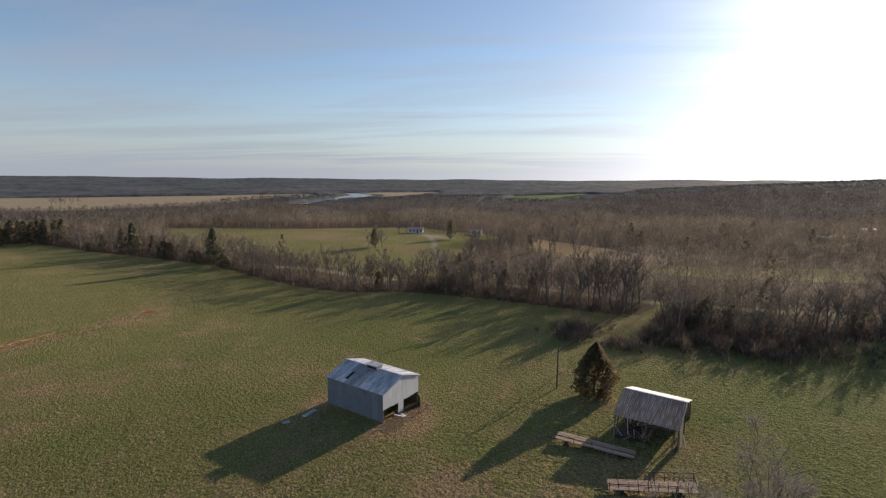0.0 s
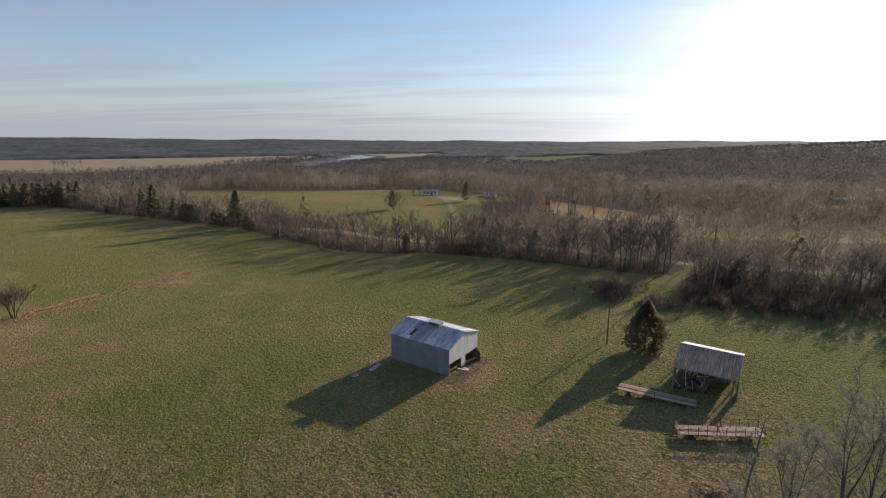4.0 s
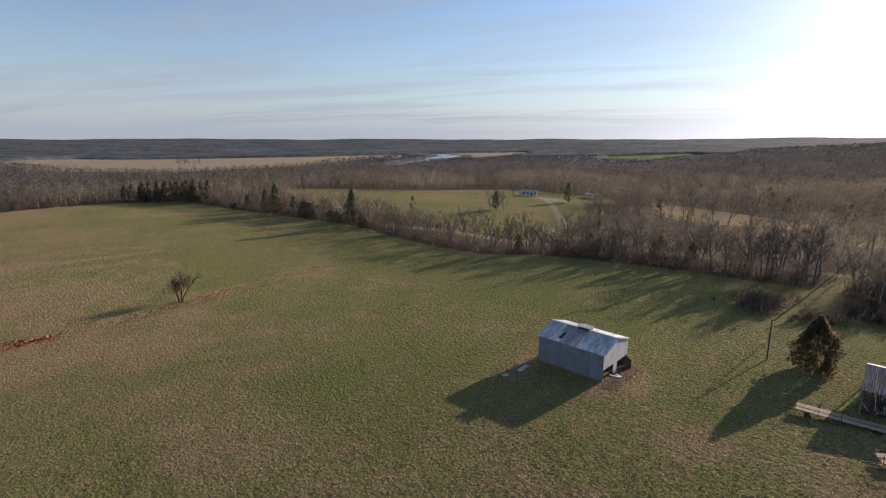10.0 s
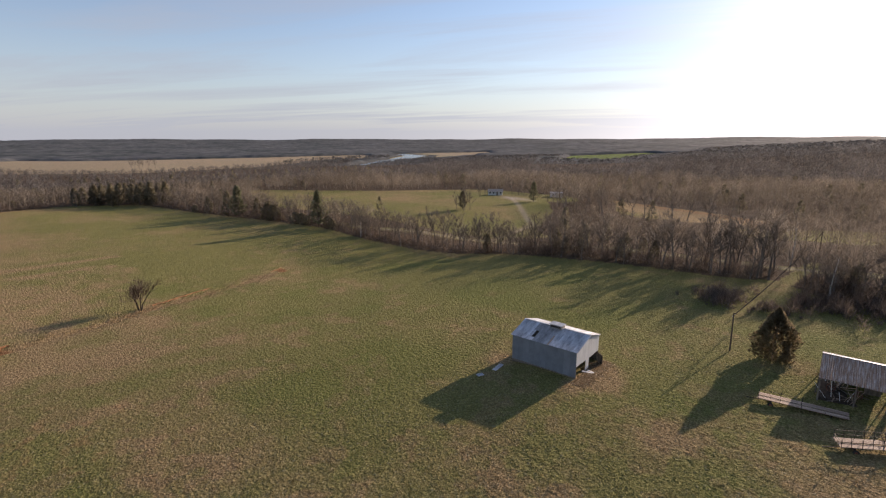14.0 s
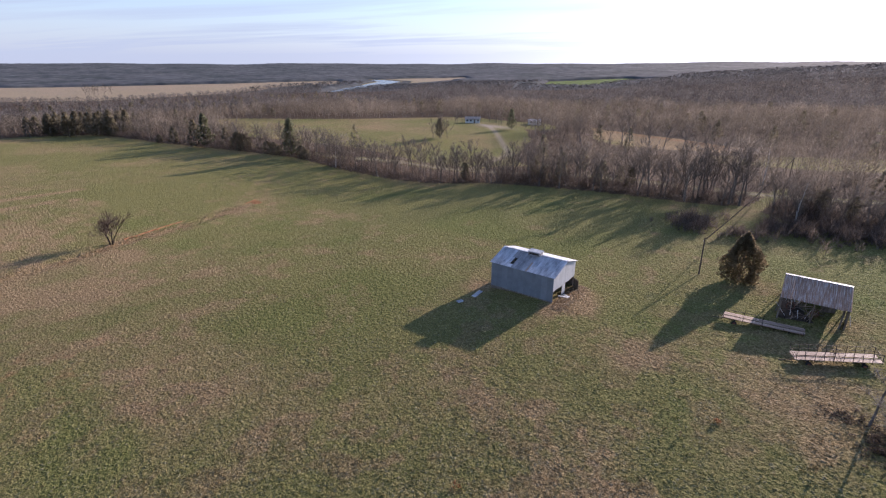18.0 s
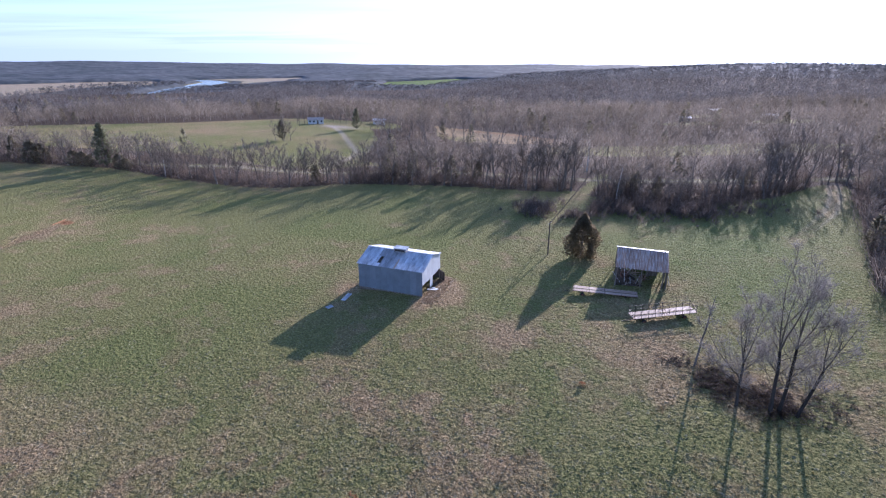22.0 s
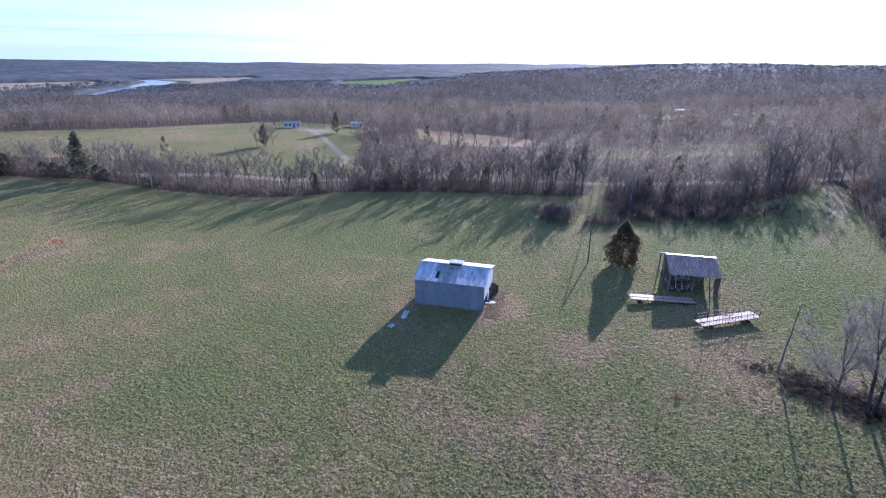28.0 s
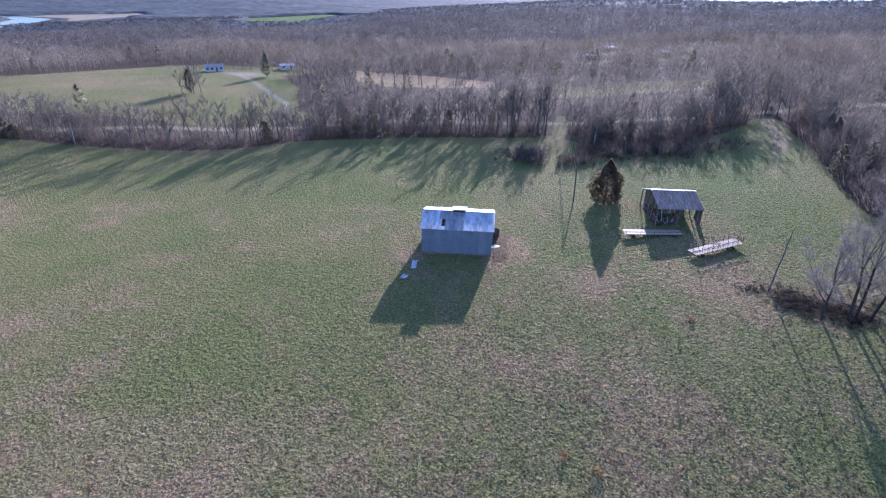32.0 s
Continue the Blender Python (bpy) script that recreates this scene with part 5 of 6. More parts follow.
def make_barn():
    L, D, HE, HR, YR, HB = 10.55, 7.6, 4.0, 5.3, 4.05, 4.28
    gz = 2.32
    barn = empty("barn", pose(-56.78, 41.95, gz, 0, 0, 5.3), "grey galvanized metal barn with an open gable and holed roof", "barn")
    # timber frame
    for x in (0.12, 2.7, 5.3, 7.9, L - .12):
        for y, h in ((0.12, HE - .15), (YR, HR - .25), (D - .12, HB - .15)):
            if y == YR and 1 < x < 9:
                continue
            part("post", box(x - .08, x + .08, y - .08, y + .08, -.5, h), M_OLDWOOD, barn)
        bm = bmesh.new()
        beam(bm, (x, 0.05, HE - .12), (x, YR, HR - .14), .05, .14)
        part("rafter", bm, M_OLDWOOD, barn)
        bm = bmesh.new()
        beam(bm, (x, YR, HR - .14), (x, D - .05, HB - .12), .05, .14)
        part("rafter", bm, M_OLDWOOD, barn)
    for k in range(7):
        f = k / 6
        part("purlin", box(.05, L - .05, YR * f - .04, YR * f + .04, HE - .06 + (HR - HE) * f - .05, HE - .06 + (HR - HE) * f), M_OLDWOOD, barn)
        y = YR + (D - YR) * f
        z = HR - .06 + (HB - HR) * f
        part("purlin", box(.05, L - .05, y - .04, y + .04, z - .05, z), M_OLDWOOD, barn)
    # front and back walls of upright ribbed sheets
    w = L / 11
    wall = sheet_mesh("siding_sheet", w, HE - .12, 5, .022, M_WALL)
    up = pose(0, 0, 0, 90, 0, 0)
    front = part("wall_front", box(0, L, 0.02, .06, -.12, HE - .05), M_OLDWOOD, barn, "boards behind the front sheets")
    for k in range(11):
        child("siding_sheet", wall, front, pose(w * k, -.004, .10 + (.015 if k % 3 == 1 else 0)) @ up)
    part("sill_board", box(-.02, L + .02, -.06, -.01, -.05, .10), M_OLDWOOD, barn, "weathered tan sill board")
    back = part("wall_back", box(0, L, D - .06, D - .02, -.12, HB - .05), M_OLDWOOD, barn)
    for k in range(11):
        child("siding_sheet", wall, back, pose(L - w * k, D + .004, .10) @ pose(0, 0, 0, 90, 0, 180))
    left = bmesh.new()
    prof = [(0.06, -.12), (D - .06, -.12), (D - .06, HB - .08), (YR, HR - .08), (0.06, HE - .08)]
    a = [left.verts.new((0, y, z)) for y, z in prof]
    b = [left.verts.new((.05, y, z)) for y, z in prof]
    left.faces.new(a[::-1]), left.faces.new(b)
    for k in range(5):
        left.faces.new((a[k], a[(k + 1) % 5], b[(k + 1) % 5], b[k]))
    part("wall_left", left, M_WALL, barn)
    # open gable end: white sheets above, hung from the rafters
    gable = empty("gable_wall", Matrix(), "", "")
    for key in ("label", "category"):
        if key in gable:
            del gable[key]
    gable.parent = barn
    n = 8
    for k in range(n):
        y0, y1 = D * k / n, D * (k + 1) / n
        low = 1.72 + .05 * math.sin(k * 2.1)
        if k == 4:
            low = 0.02
        if k == 3:
            low = .05

        def top(y):
            return HE + (HR - HE) * y / YR - .05 if y < YR else HR + (HB - HR) * (y - YR) / (D - YR) - .05
        bm = bmesh.new()
        xs = (L - .01 + .008 * (k % 2), L + .03 + .008 * (k % 2))
        y0b, y1b = (y0 + .25, y1) if k == 3 else ((y0, y0 + .42) if k == 4 else (y0, y1))
        for (p0, p1, z0) in (((y0, y1, 1.72),) if k in (3, 4) else ()):
            vs = [bm.verts.new((x, y, z)) for x in xs for y, z in ((p0, z0), (p1, z0), (p1, top(p1)), (p0, top(p0)))]
            for q in ((0, 3, 2, 1), (4, 5, 6, 7), (0, 1, 5, 4), (1, 2, 6, 5), (2, 3, 7, 6), (3, 0, 4, 7)):
                bm.faces.new([vs[i] for i in q])
            slab(bm, xs[0] + .012, xs[1] + .012, y0b, y1b, .05, 1.74)
        if k not in (3, 4):
            vs = [bm.verts.new((x, y, z)) for x in xs for y, z in ((y0, low), (y1, low), (y1, top(y1)), (y0, top(y0)))]
            for q in ((0, 3, 2, 1), (4, 5, 6, 7), (0, 1, 5, 4), (1, 2, 6, 5), (2, 3, 7, 6), (3, 0, 4, 7)):
                bm.faces.new([vs[i] for i in q])
        part("gable_sheet", bm, M_PALE, gable)
    # roof sheets; three are gone over the hole
    sl = math.hypot(YR + .22, (HR - HE) * (YR + .22) / YR)
    tilt = math.degrees(math.atan2(HR - HE, YR))
    sb = math.hypot(D - YR + .22, (HR - HB))
    tiltb = math.degrees(math.atan2(HR - HB, D - YR))
    rw = (L + .5) / 12
    roof_a = sheet_mesh("roof_sheet", rw, sl, 5, .026, M_GALV)
    roof_old = sheet_mesh("roof_sheet", rw, sl, 5, .026, M_GALV_OLD)
    roof_low = sheet_mesh("roof_sheet", rw, sl * .46, 5, .026, M_GALV_OLD)
    roof_b = sheet_mesh("roof_sheet", rw, sb, 5, .026, M_GALV)
    roof = empty("roof", Matrix(), "", "")
    for key in ("label", "category"):
        if key in roof:
            del roof[key]
    roof.parent = barn
    z0 = HE - (HR - HE) / YR * .22
    for k in range(12):
        x = -.25 + rw * k
        m = pose(x, -.22, z0 + .012, tilt, 0, 0)
        old = k in (4, 5, 6)
        if k == 3:
            ca, sa = math.cos(radians(tilt)), math.sin(radians(tilt))
            child("roof_sheet", roof_low, roof, pose(x, -.22 + sl * .54 * ca, z0 + .012 + sl * .54 * sa, tilt), "dull patched roof sheet above the hole")
            child("roof_sheet", sheet_mesh("roof_sheet", rw, sl * .18, 5, .026, M_GALV), roof, m)
            child("roof_sheet", sheet_mesh("roof_sheet", rw * .42, sl * .38, 2, .026, M_GALV), roof, pose(x, -.22 + sl * .17 * ca, z0 + .02 + sl * .17 * sa, tilt), "torn strip of roof sheet beside the hole")
            continue
        lift = -.03 if old else (.012 if k % 2 else 0)
        child("roof_sheet", roof_old if old else roof_a, roof, Matrix.Translation((0, 0, lift)) @ m, "dull older roof sheet" if old else "")
    for k in range(12):
        child("roof_sheet", roof_b, roof, pose(-.25 + rw * (k + 1), D + .22, HB - (HR - HB) / (D - YR) * .22 + .05, -tiltb, 0, 0) @ pose(0, 0, 0, 0, 0, 180))
    part("rust_seam", box(-.08, .10, 0, sl * .5, .03, .05, pose(6.05, -.22, z0 + .03, tilt, 0, 0)), M_DECK, roof, "bare tan board where a roof seam has opened")
    for k in range(3):
        f = .18 + .11 * k
        part("lath", box(2.45, 3.45, 0, .09, 0, .03, pose(0, -.1 + YR * f, HE + (HR - HE) * f - .02, tilt, 0, 0)), M_OLDWOOD, roof)
    part("ridge_cap", box(-.25, L + .25, YR - .16, YR + .16, HR + .045, HR + .075), M_GALV, roof, "bright folded ridge cap")
    # the raised vent on the ridge
    vent = part("ridge_vent", box(4.45, 6.4, YR - .6, YR + .5, HR - .25, HR + .46, None), M_GALV_OLD, barn, "raised ridge vent with dark slots")
    part("vent_roof", box(4.32, 6.53, YR - .78, YR + .66, HR + .48, HR + .53), M_GALV, vent)
    # Dark plate on the vent face stands for the shade inside a slot.
    part("vent_slot", box(4.62, 6.23, YR - .625, YR - .602, HR + .02, HR + .30), M_DARKSTEEL, vent)
    part("dirt_floor", box(.1, L - .1, .1, D - .1, -.6, -.02), M_OLDWOOD, barn, "dark trodden floor")
    return barn


make_barn()


def make_barn_clutter():
    m = pose(-56.78, 41.95, 2.32, 0, 0, 5.3)
    # old brown door leaf standing open at the far corner
    d = empty("barn_door", m @ pose(10.62, 7.4, -.1, 0, 0, -38), "brown plank door leaf standing open at the barn corner", "door")
    for k in range(6):
        part("plank", box(.02 + .24 * k, .24 + .24 * k, -.02, .02, 0.05, 1.62 + .04 * (k % 2)), M_OLDWOOD, d)
    for z in (.35, 1.25):
        part("ledge", box(0, 1.44, .022, .05, z, z + .12), M_OLDWOOD, d)
    # white boards on the ground by the opening
    for x, y, r, ln in ((11.1, 2.7, 20, 1.5), (11.4, 3.2, -8, 1.1)):
        b = part("loose_board", box(-ln / 2, ln / 2, -.14, .14, 0, .05, None, .012), M_WHITE)
        wp = m @ Vector((x, y, 0))
        b.matrix_world = pose(wp.x, wp.y, ground_at(wp.x, wp.y) + .06, 4, 3, r + 5)
        tagged(b, "loose white-painted board lying by the barn", "board", "loose boards by the barn")
    # fallen roofing pieces in the barn's shade
    for x, y, w, l, r in ((-57.9, 35.7, .85, 1.0, -22), (-57.2, 39.0, .75, 2.3, 7)):
        bm = bmesh.new()
        corrugated(bm, w, l, 4, .03)
        bm.transform(pose(-w / 2, -l / 2, 0))
        s = part("fallen_sheet", bm, M_GALV)
        s.matrix_world = pose(x, y, ground_at(x, y) + .10, 3, -2, r)
        tagged(s, "pale fallen roofing sheet lying in the grass", "roofing sheet", "fallen roofing sheets")
    # trampled straw at the open end
    g = np.random.default_rng(31)
    n = 4500
    q = np.stack([11.5 + np.abs(g.normal(0, 1.0, n)) - .7, g.uniform(-1.4, 8.2, n)], -1)
    x = m[0][0] * q[:, 0] + m[0][1] * q[:, 1] + m[0][3]
    y = m[1][0] * q[:, 0] + m[1][1] * q[:, 1] + m[1][3]
    h = g.uniform(.02, .06, n)
    tagged(new("straw_litter", tri_mesh("straw_litter", twig_mass(g, x, y, h, h * 12, 4, np.full(n, .045), False, .9), M_STRAW)), "trampled straw strewn at the open barn end", "straw", kind="stuff")


make_barn_clutter()


# ---- the open hay shed ----
def make_shed():
    L, D, HE, HR, YR = 7.0, 9.0, 2.9, 4.4, 4.6
    gz = 4.0
    shed = empty("open_shed", pose(-20.55, 56.75, gz, 0, 0, 6.5), "old open-sided pole shed with a rusty tin roof", "shed")
    for x in (0, 3.5, L):
        for y, h in ((0.05, HE), (YR, HR - .1), (D, HE + .1)):
            if x == 3.5 and y == YR:
                continue
            part("post", rods(((x, y, -.5), (x + .05 * math.sin(y), y, h - .08), .10, .085), n=8), M_OLDWOOD, shed)
        for a, b in (((x, -.1, HE - .1), (x, YR, HR - .12)), ((x, YR, HR - .12), (x, D + .2, HE - .0))):
            bm = bmesh.new()
            beam(bm, a, b, .06, .15)
            part("rafter", bm, M_OLDWOOD, shed)
    part("post", rods(((-.3, 2.3, -.5), (0, 2.3, HE + .6), .08, .07), n=8), M_OLDWOOD, shed)
    for k in range(5):
        f = k / 4
        part("purlin", box(-.2, L + .2, YR * f - .04, YR * f + .04, HE - .08 + (HR - HE) * f, HE - .02 + (HR - HE) * f), M_OLDWOOD, shed)
    roof = empty("roof", Matrix(), "", "")
    for key in ("label", "category"):
        if key in roof:
            del roof[key]
    roof.parent = shed
    sl, tilt = math.hypot(YR + .25, (HR - HE) * (YR + .25) / YR), math.degrees(math.atan2(HR - HE, YR))
    sb, tb = math.hypot(D - YR + .25, HR - HE - .1), math.degrees(math.atan2(HR - HE - .1, D - YR))
    w = (L + .4) / 12
    tin, tin_b = sheet_mesh("tin_sheet", w, sl, 3, .06, M_RUST), sheet_mesh("tin_sheet", w, sb, 4, .05, M_GALV_OLD)
    rng = random.Random(2)
    for k in range(12):
        x = -.2 + w * k
        drop = rng.uniform(0, .10)
        child("tin_sheet", tin, roof, pose(x, -.25 - drop, HE - .08 + .012 * (k % 2), tilt))
        child("tin_sheet", tin_b, roof, pose(x + w, D + .25, HE + .04 + .012 * (k % 2), -tb) @ pose(0, 0, 0, 0, 0, 180))
    part("ridge_cap", box(-.2, L + .2, YR - .14, YR + .14, HR + .04, HR + .07), M_GALV, roof, "pale ridge flashing")
    # board cladding with gaps: unseen back added to block the sun, and one side
    for k in range(28):
        x = .55 + .228 * k
        part("wall_board", box(x, x + .20, D - .04, D + .0, -.1, HE + .05 - .1 * rng.random()), M_OLDWOOD, shed)
    for k in range(7):
        y = .25 + .36 * k
        part("side_board", box(L + .10, L + .13, y, y + .33, -.1, HE + .1 + min(y, D - y) * .27), M_OLDWOOD, shed)
    for k in range(7):
        part("inner_board", box(4.5 + .23 * k, 4.72 + .23 * k, 4.4, 4.43, -.1, 3.4 + .08 * math.sin(k * 3)), M_OLDWOOD, shed)
    # Dark floor slab added so that the shaded bays read dark.
    part("dirt_floor", box(.05, L - .05, .3, D - .05, -.7, .015), M_DIRT, shed, "dark dirt floor added to deepen the shed's shade")
    # Pale slats, added to stand in for sunlit scraps below the eave.
    for k in range(9):
        bm = bmesh.new()
        x0 = .5 + .26 * k + .1 * math.sin(k * 5)
        beam(bm, (x0, .12, HE - .16), (x0 + .12 * math.sin(k * 7), .06, HE - .42 - .2 * (k % 3)), .07, .03)
        part("hanging_slat", bm, M_WHITE if k % 3 == 0 else M_DECK, shed, "short pale slat added below the eave for sun flecks")
    bm = bmesh.new()
    beam(bm, (L - .4, .1, HE - .15), (L - .55, -.05, -.2), .22, .04)
    part("front_board", bm, M_OLDWOOD, shed, "wide grey board beside the front post")
    bm = bmesh.new()
    beam(bm, (L + .75, 1.3, -.15), (L + .35, 1.4, 1.7), .14, .05)
    part("leaning_board", bm, M_WHITE, shed, "pale board leaning against the shed post")
    return shed


make_shed()


def make_shed_contents():
    m = pose(-20.55, 56.75, 4.0, 0, 0, 6.5)
    rng = random.Random(17)
    # jumbled poles and lumber inside
    for k in range(16):
        x, y = rng.uniform(.5, 4.6), rng.uniform(1.0, 5.5)
        a = m @ Vector((x, y, .06 + .07 * (k % 3)))
        ang, ln, rise = rng.uniform(0, 6.28), rng.uniform(1.4, 3.0), rng.uniform(0, .8) if k % 3 == 0 else .05
        bm = bmesh.new()
        beam(bm, a, a + Vector((math.cos(ang) * ln, math.sin(ang) * ln, rise)), .12, .06)
        tagged(part("old_timber", bm, M_OLDWOOD if k % 3 else M_DECK), "loose weathered timber piled inside the shed", "timber", "timbers piled in the shed")
    # a tangle of pale lath inside the front, standing in for bright sunlit bits
    heap = empty("lath_heap", m @ pose(0, 0, .02), "tangle of pale lath added in the shed for sunlit bits", "lath")
    for k in range(11):
        x, y, ln = rng.uniform(.4, 3.8), rng.uniform(.3, 1.8), rng.uniform(.8, 2.5)
        az, out = rng.uniform(0, 6.28), rng.uniform(.2, .9)
        d = Vector((math.cos(az) * out, math.sin(az) * out * .5, 1)).normalized() * ln
        bm = bmesh.new()
        beam(bm, (x, y, 0), (x + d.x, y + d.y, d.z), rng.uniform(.04, .07), .03)
        part("lath", bm, M_WHITE if k % 3 == 0 else M_DECK, heap)
    # a dark stack of bales at the back
    for k in range(9):
        b = part("hay_bale", box(-.55, .55, -.32, .32, 0, .62, None, .06), M_STRAW)
        b.matrix_world = m @ pose(2.7 + 1.15 * (k % 3), 7.6, .0 + .62 * (k // 3), 0, 0, rng.uniform(-5, 5))
        tagged(b, "old straw-coloured hay bale stacked in the shed", "hay bale", "bales stacked in the shed")
    for x, y, r in ((1.2, 3.0, .55), (3.9, 2.4, .5)):
        bm = bmesh.new()
        bmesh.ops.create_cone(bm, cap_ends=False, segments=18, radius1=r, radius2=r, depth=.10)
        bmesh.ops.solidify(bm, geom=list(bm.faces), thickness=.05)
        w = empty("implement_wheel", m @ pose(x, y, r + .05, 80, 0, 30), "rusty iron implement wheel standing in the shed", "wheel", "implement wheels in the shed")
        part("rim", bm, M_REDFRAME, w)
        for k in range(4):
            a = k * math.pi / 4
            part("spoke", rods(((-r * math.cos(a), -r * math.sin(a), 0), (r * math.cos(a), r * math.sin(a), 0), .02)), M_REDFRAME, w)


make_shed_contents()


# ---- the two hay wagons ----
def make_wagon(x, y, z, turn, pitch, length, stakes, label):
    W, HD = 1.7, 0.95
    wg = empty("hay_wagon", pose(x, y, z, 0, pitch, turn), label, "wagon", "hay wagons")
    rng = random.Random(int(length * 10))
    n = 8
    for k in range(n):
        y0 = W * k / n + (.10 if k >= n // 2 else -.08)
        part("deck_board", box(-.05 * rng.random(), length + .05 * rng.random(), y0 + .022, y0 + W / n - .022, HD - .045, HD), M_DECK, wg)
    for yy in (.25, W - .3):
        part("frame_rail", box(.1, length - .1, yy, yy + .07, HD - .22, HD - .05), M_REDFRAME, wg)
    for k in range(6):
        xx = .2 + (length - .5) * k / 5
        part("cross_bearer", box(xx, xx + .08, 0, W, HD - .14, HD - .047), M_REDFRAME, wg)
    for xx in (1.4, length - 1.6):
        part("axle", rods(((xx, -.02, .36), (xx, W + .02, .36), .05)), M_DARKSTEEL, wg)
        part("bolster", box(xx - .09, xx + .09, .2, W - .2, .36, HD - .2), M_DARKSTEEL, wg)
        for yy in (-.06, W - .12):
            bm = bmesh.new()
            bmesh.ops.create_cone(bm, cap_ends=True, segments=20, radius1=.31, radius2=.31, depth=.18, matrix=Matrix.Rotation(math.pi / 2, 4, "X"))
            bmesh.ops.bevel(bm, geom=[e for e in bm.edges if abs(e.calc_length()) < .15], offset=.04, segments=2, affect="EDGES")
            wheel = part("tyre", bm, M_RUBBER, wg, "", Matrix.Translation((xx, yy + .09, .31)))
            bm = bmesh.new()
            bmesh.ops.create_cone(bm, cap_ends=True, segments=16, radius1=.2, radius2=.16, depth=.2, matrix=Matrix.Rotation(math.pi / 2, 4, "X"))
            part("rim", bm, M_REDFRAME, wheel)
    part("drawbar", rods(((.3, W / 2, .42), (-1.3, W / 2, .30), .045)), M_DARKSTEEL, wg, "dark steel drawbar")
    ns = 10 if stakes else 5
    for side, yy in (("near", -.03), ("far", W + .03)):
        for k in range(ns):
            xx = .08 + (length - .16) * k / (ns - 1)
            hh = rng.uniform(.75, 1.15) if stakes else (rng.uniform(.5, .8) if k < 3 else .16)
            part("stake", rods(((xx, yy, HD - .2), (xx + rng.uniform(-.10, .10), yy + rng.uniform(-.08, .08), HD + hh), .033), n=5), M_DARKSTEEL, wg)
        for zz in ((.40, .92) if side == "far" and stakes else (.40,)):
            part("side_rail", box(.02, length * (1 if stakes else .45), yy - .015, yy + .015, HD + zz - .02, HD + zz + .02), M_DARKSTEEL, wg)
    if stakes:
        for xx in (.0, length):
            for zz in (.3, .6):
                part("end_rail", rods(((xx, 0, HD + zz), (xx, W, HD + zz), .025), n=5), M_DARKSTEEL, wg)
        # crossed braces at the middle and at the far end
        for xx in (length * .49, length * .53, length - .03):
            for y0, y1 in ((.0, W), (W, .0)):
                part("brace", rods(((xx, y0, HD + .02), (xx + rng.uniform(-.1, .1), y1, HD + .95), .03), n=5), M_DARKSTEEL, wg)
    return wg


make_wagon(-25.85, 51.9, 2.95, 8.6, -1.0, 9.0, False, "long flat hay wagon with a weathered two-lane plank deck")
make_wagon(-16.75, 46.0, 3.15, 28.5, -5.5, 8.35, True, "flat hay wagon with plank deck and thin side stakes")


# ---- pole and wires ----
def make_pole(x, y, h, lean, label):
    gz = ground_at(x, y)
    p = empty("utility_pole", pose(x, y, gz, 0, 0, 0), label, "utility pole", "utility poles")
    part("shaft", rods(((0, 0, -.4), (lean[0], lean[1], h), .13, .09), n=10), M_POLE, p)
    part("insulator", rods(((lean[0] + .09, lean[1], h - .25), (lean[0] + .2, lean[1], h - .22), .045), n=8), M_WHITE, p, "small pale insulator")
    part("insulator", rods(((lean[0] - .09, lean[1], h - .6), (lean[0] - .2, lean[1], h - .57), .045), n=8), M_WHITE, p, "small pale insulator")
    return Vector((x + lean[0], y + lean[1], gz + h))


A = make_pole(-33.25, 66.7, 6.2, (-.15, .25), "slim dark wooden utility pole standing in the pasture")
B = make_pole(-33.6, 138, 8.2, (0, 0), "wooden utility pole in the gap through the woods")
for k, (dx, dz) in enumerate(((.18, -.24), (-.18, -.58))):
    cu = bpy.data.curves.new("wire", "CURVE")
    # Bevel sized to the width that the wires show from the camera.
    cu.dimensions, cu.bevel_depth, cu.bevel_resolution = "3D", .05, 1
    sp = cu.splines.new("POLY")
    sp.points.add(16)
    for i in range(17):
        f = i / 16
        q = A.lerp(B, f) + Vector((dx, 0, dz - 1.3 * 4 * f * (1 - f) * .6))
        sp.points[i].co = (*q, 1)
    cu.materials.append(M_CABLE)
    tagged(new("overhead_wire", cu), "dark overhead wire strung between poles, thickened for the view", "wire", "overhead wires")


# ---- far houses ----
def make_house(x, y, turn, L, D, H, rise, label, mat=M_HOUSE, roofmat=M_ROOF, windows=4):
    z = ground_at(x, y)
    h = empty("house", pose(x, y, z, 0, 0, turn), label, "house")
    wall = part("wall", box(0, L, 0, D, -1, H), mat, h)
    bm = bmesh.new()
    a = [bm.verts.new(p) for p in ((-.4, -.4, H), (L + .4, -.4, H), (L + .4, D + .4, H), (-.4, D + .4, H), (-.4, D / 2, H + rise), (L + .4, D / 2, H + rise))]
    for q in ((0, 1, 5, 4), (2, 3, 4, 5), (0, 4, 3), (1, 2, 5), (0, 3, 2, 1)):
        bm.faces.new([a[i] for i in q])
    roof = part("roof", bm, roofmat, h)
    part("chimney", box(L * .7, L * .7 + .6, D / 2 + .2, D / 2 + .8, H, H + rise + .9), M_OLDWOOD, roof)
    for k in range(windows):
        xx = L * (k + .5) / windows
        if k == windows // 2:
            part("door", box(xx - .45, xx + .45, -.05, -.005, 0, 2.05), M_OLDWOOD, h)
            continue
        w = part("window", box(xx - .6, xx + .6, -.06, -.005, .9, 2.1), M_WHITE, h)
        part("pane", box(xx - .5, xx + .5, -.08, -.062, 1.0, 2.0), M_GLASSDARK, w)
    return h


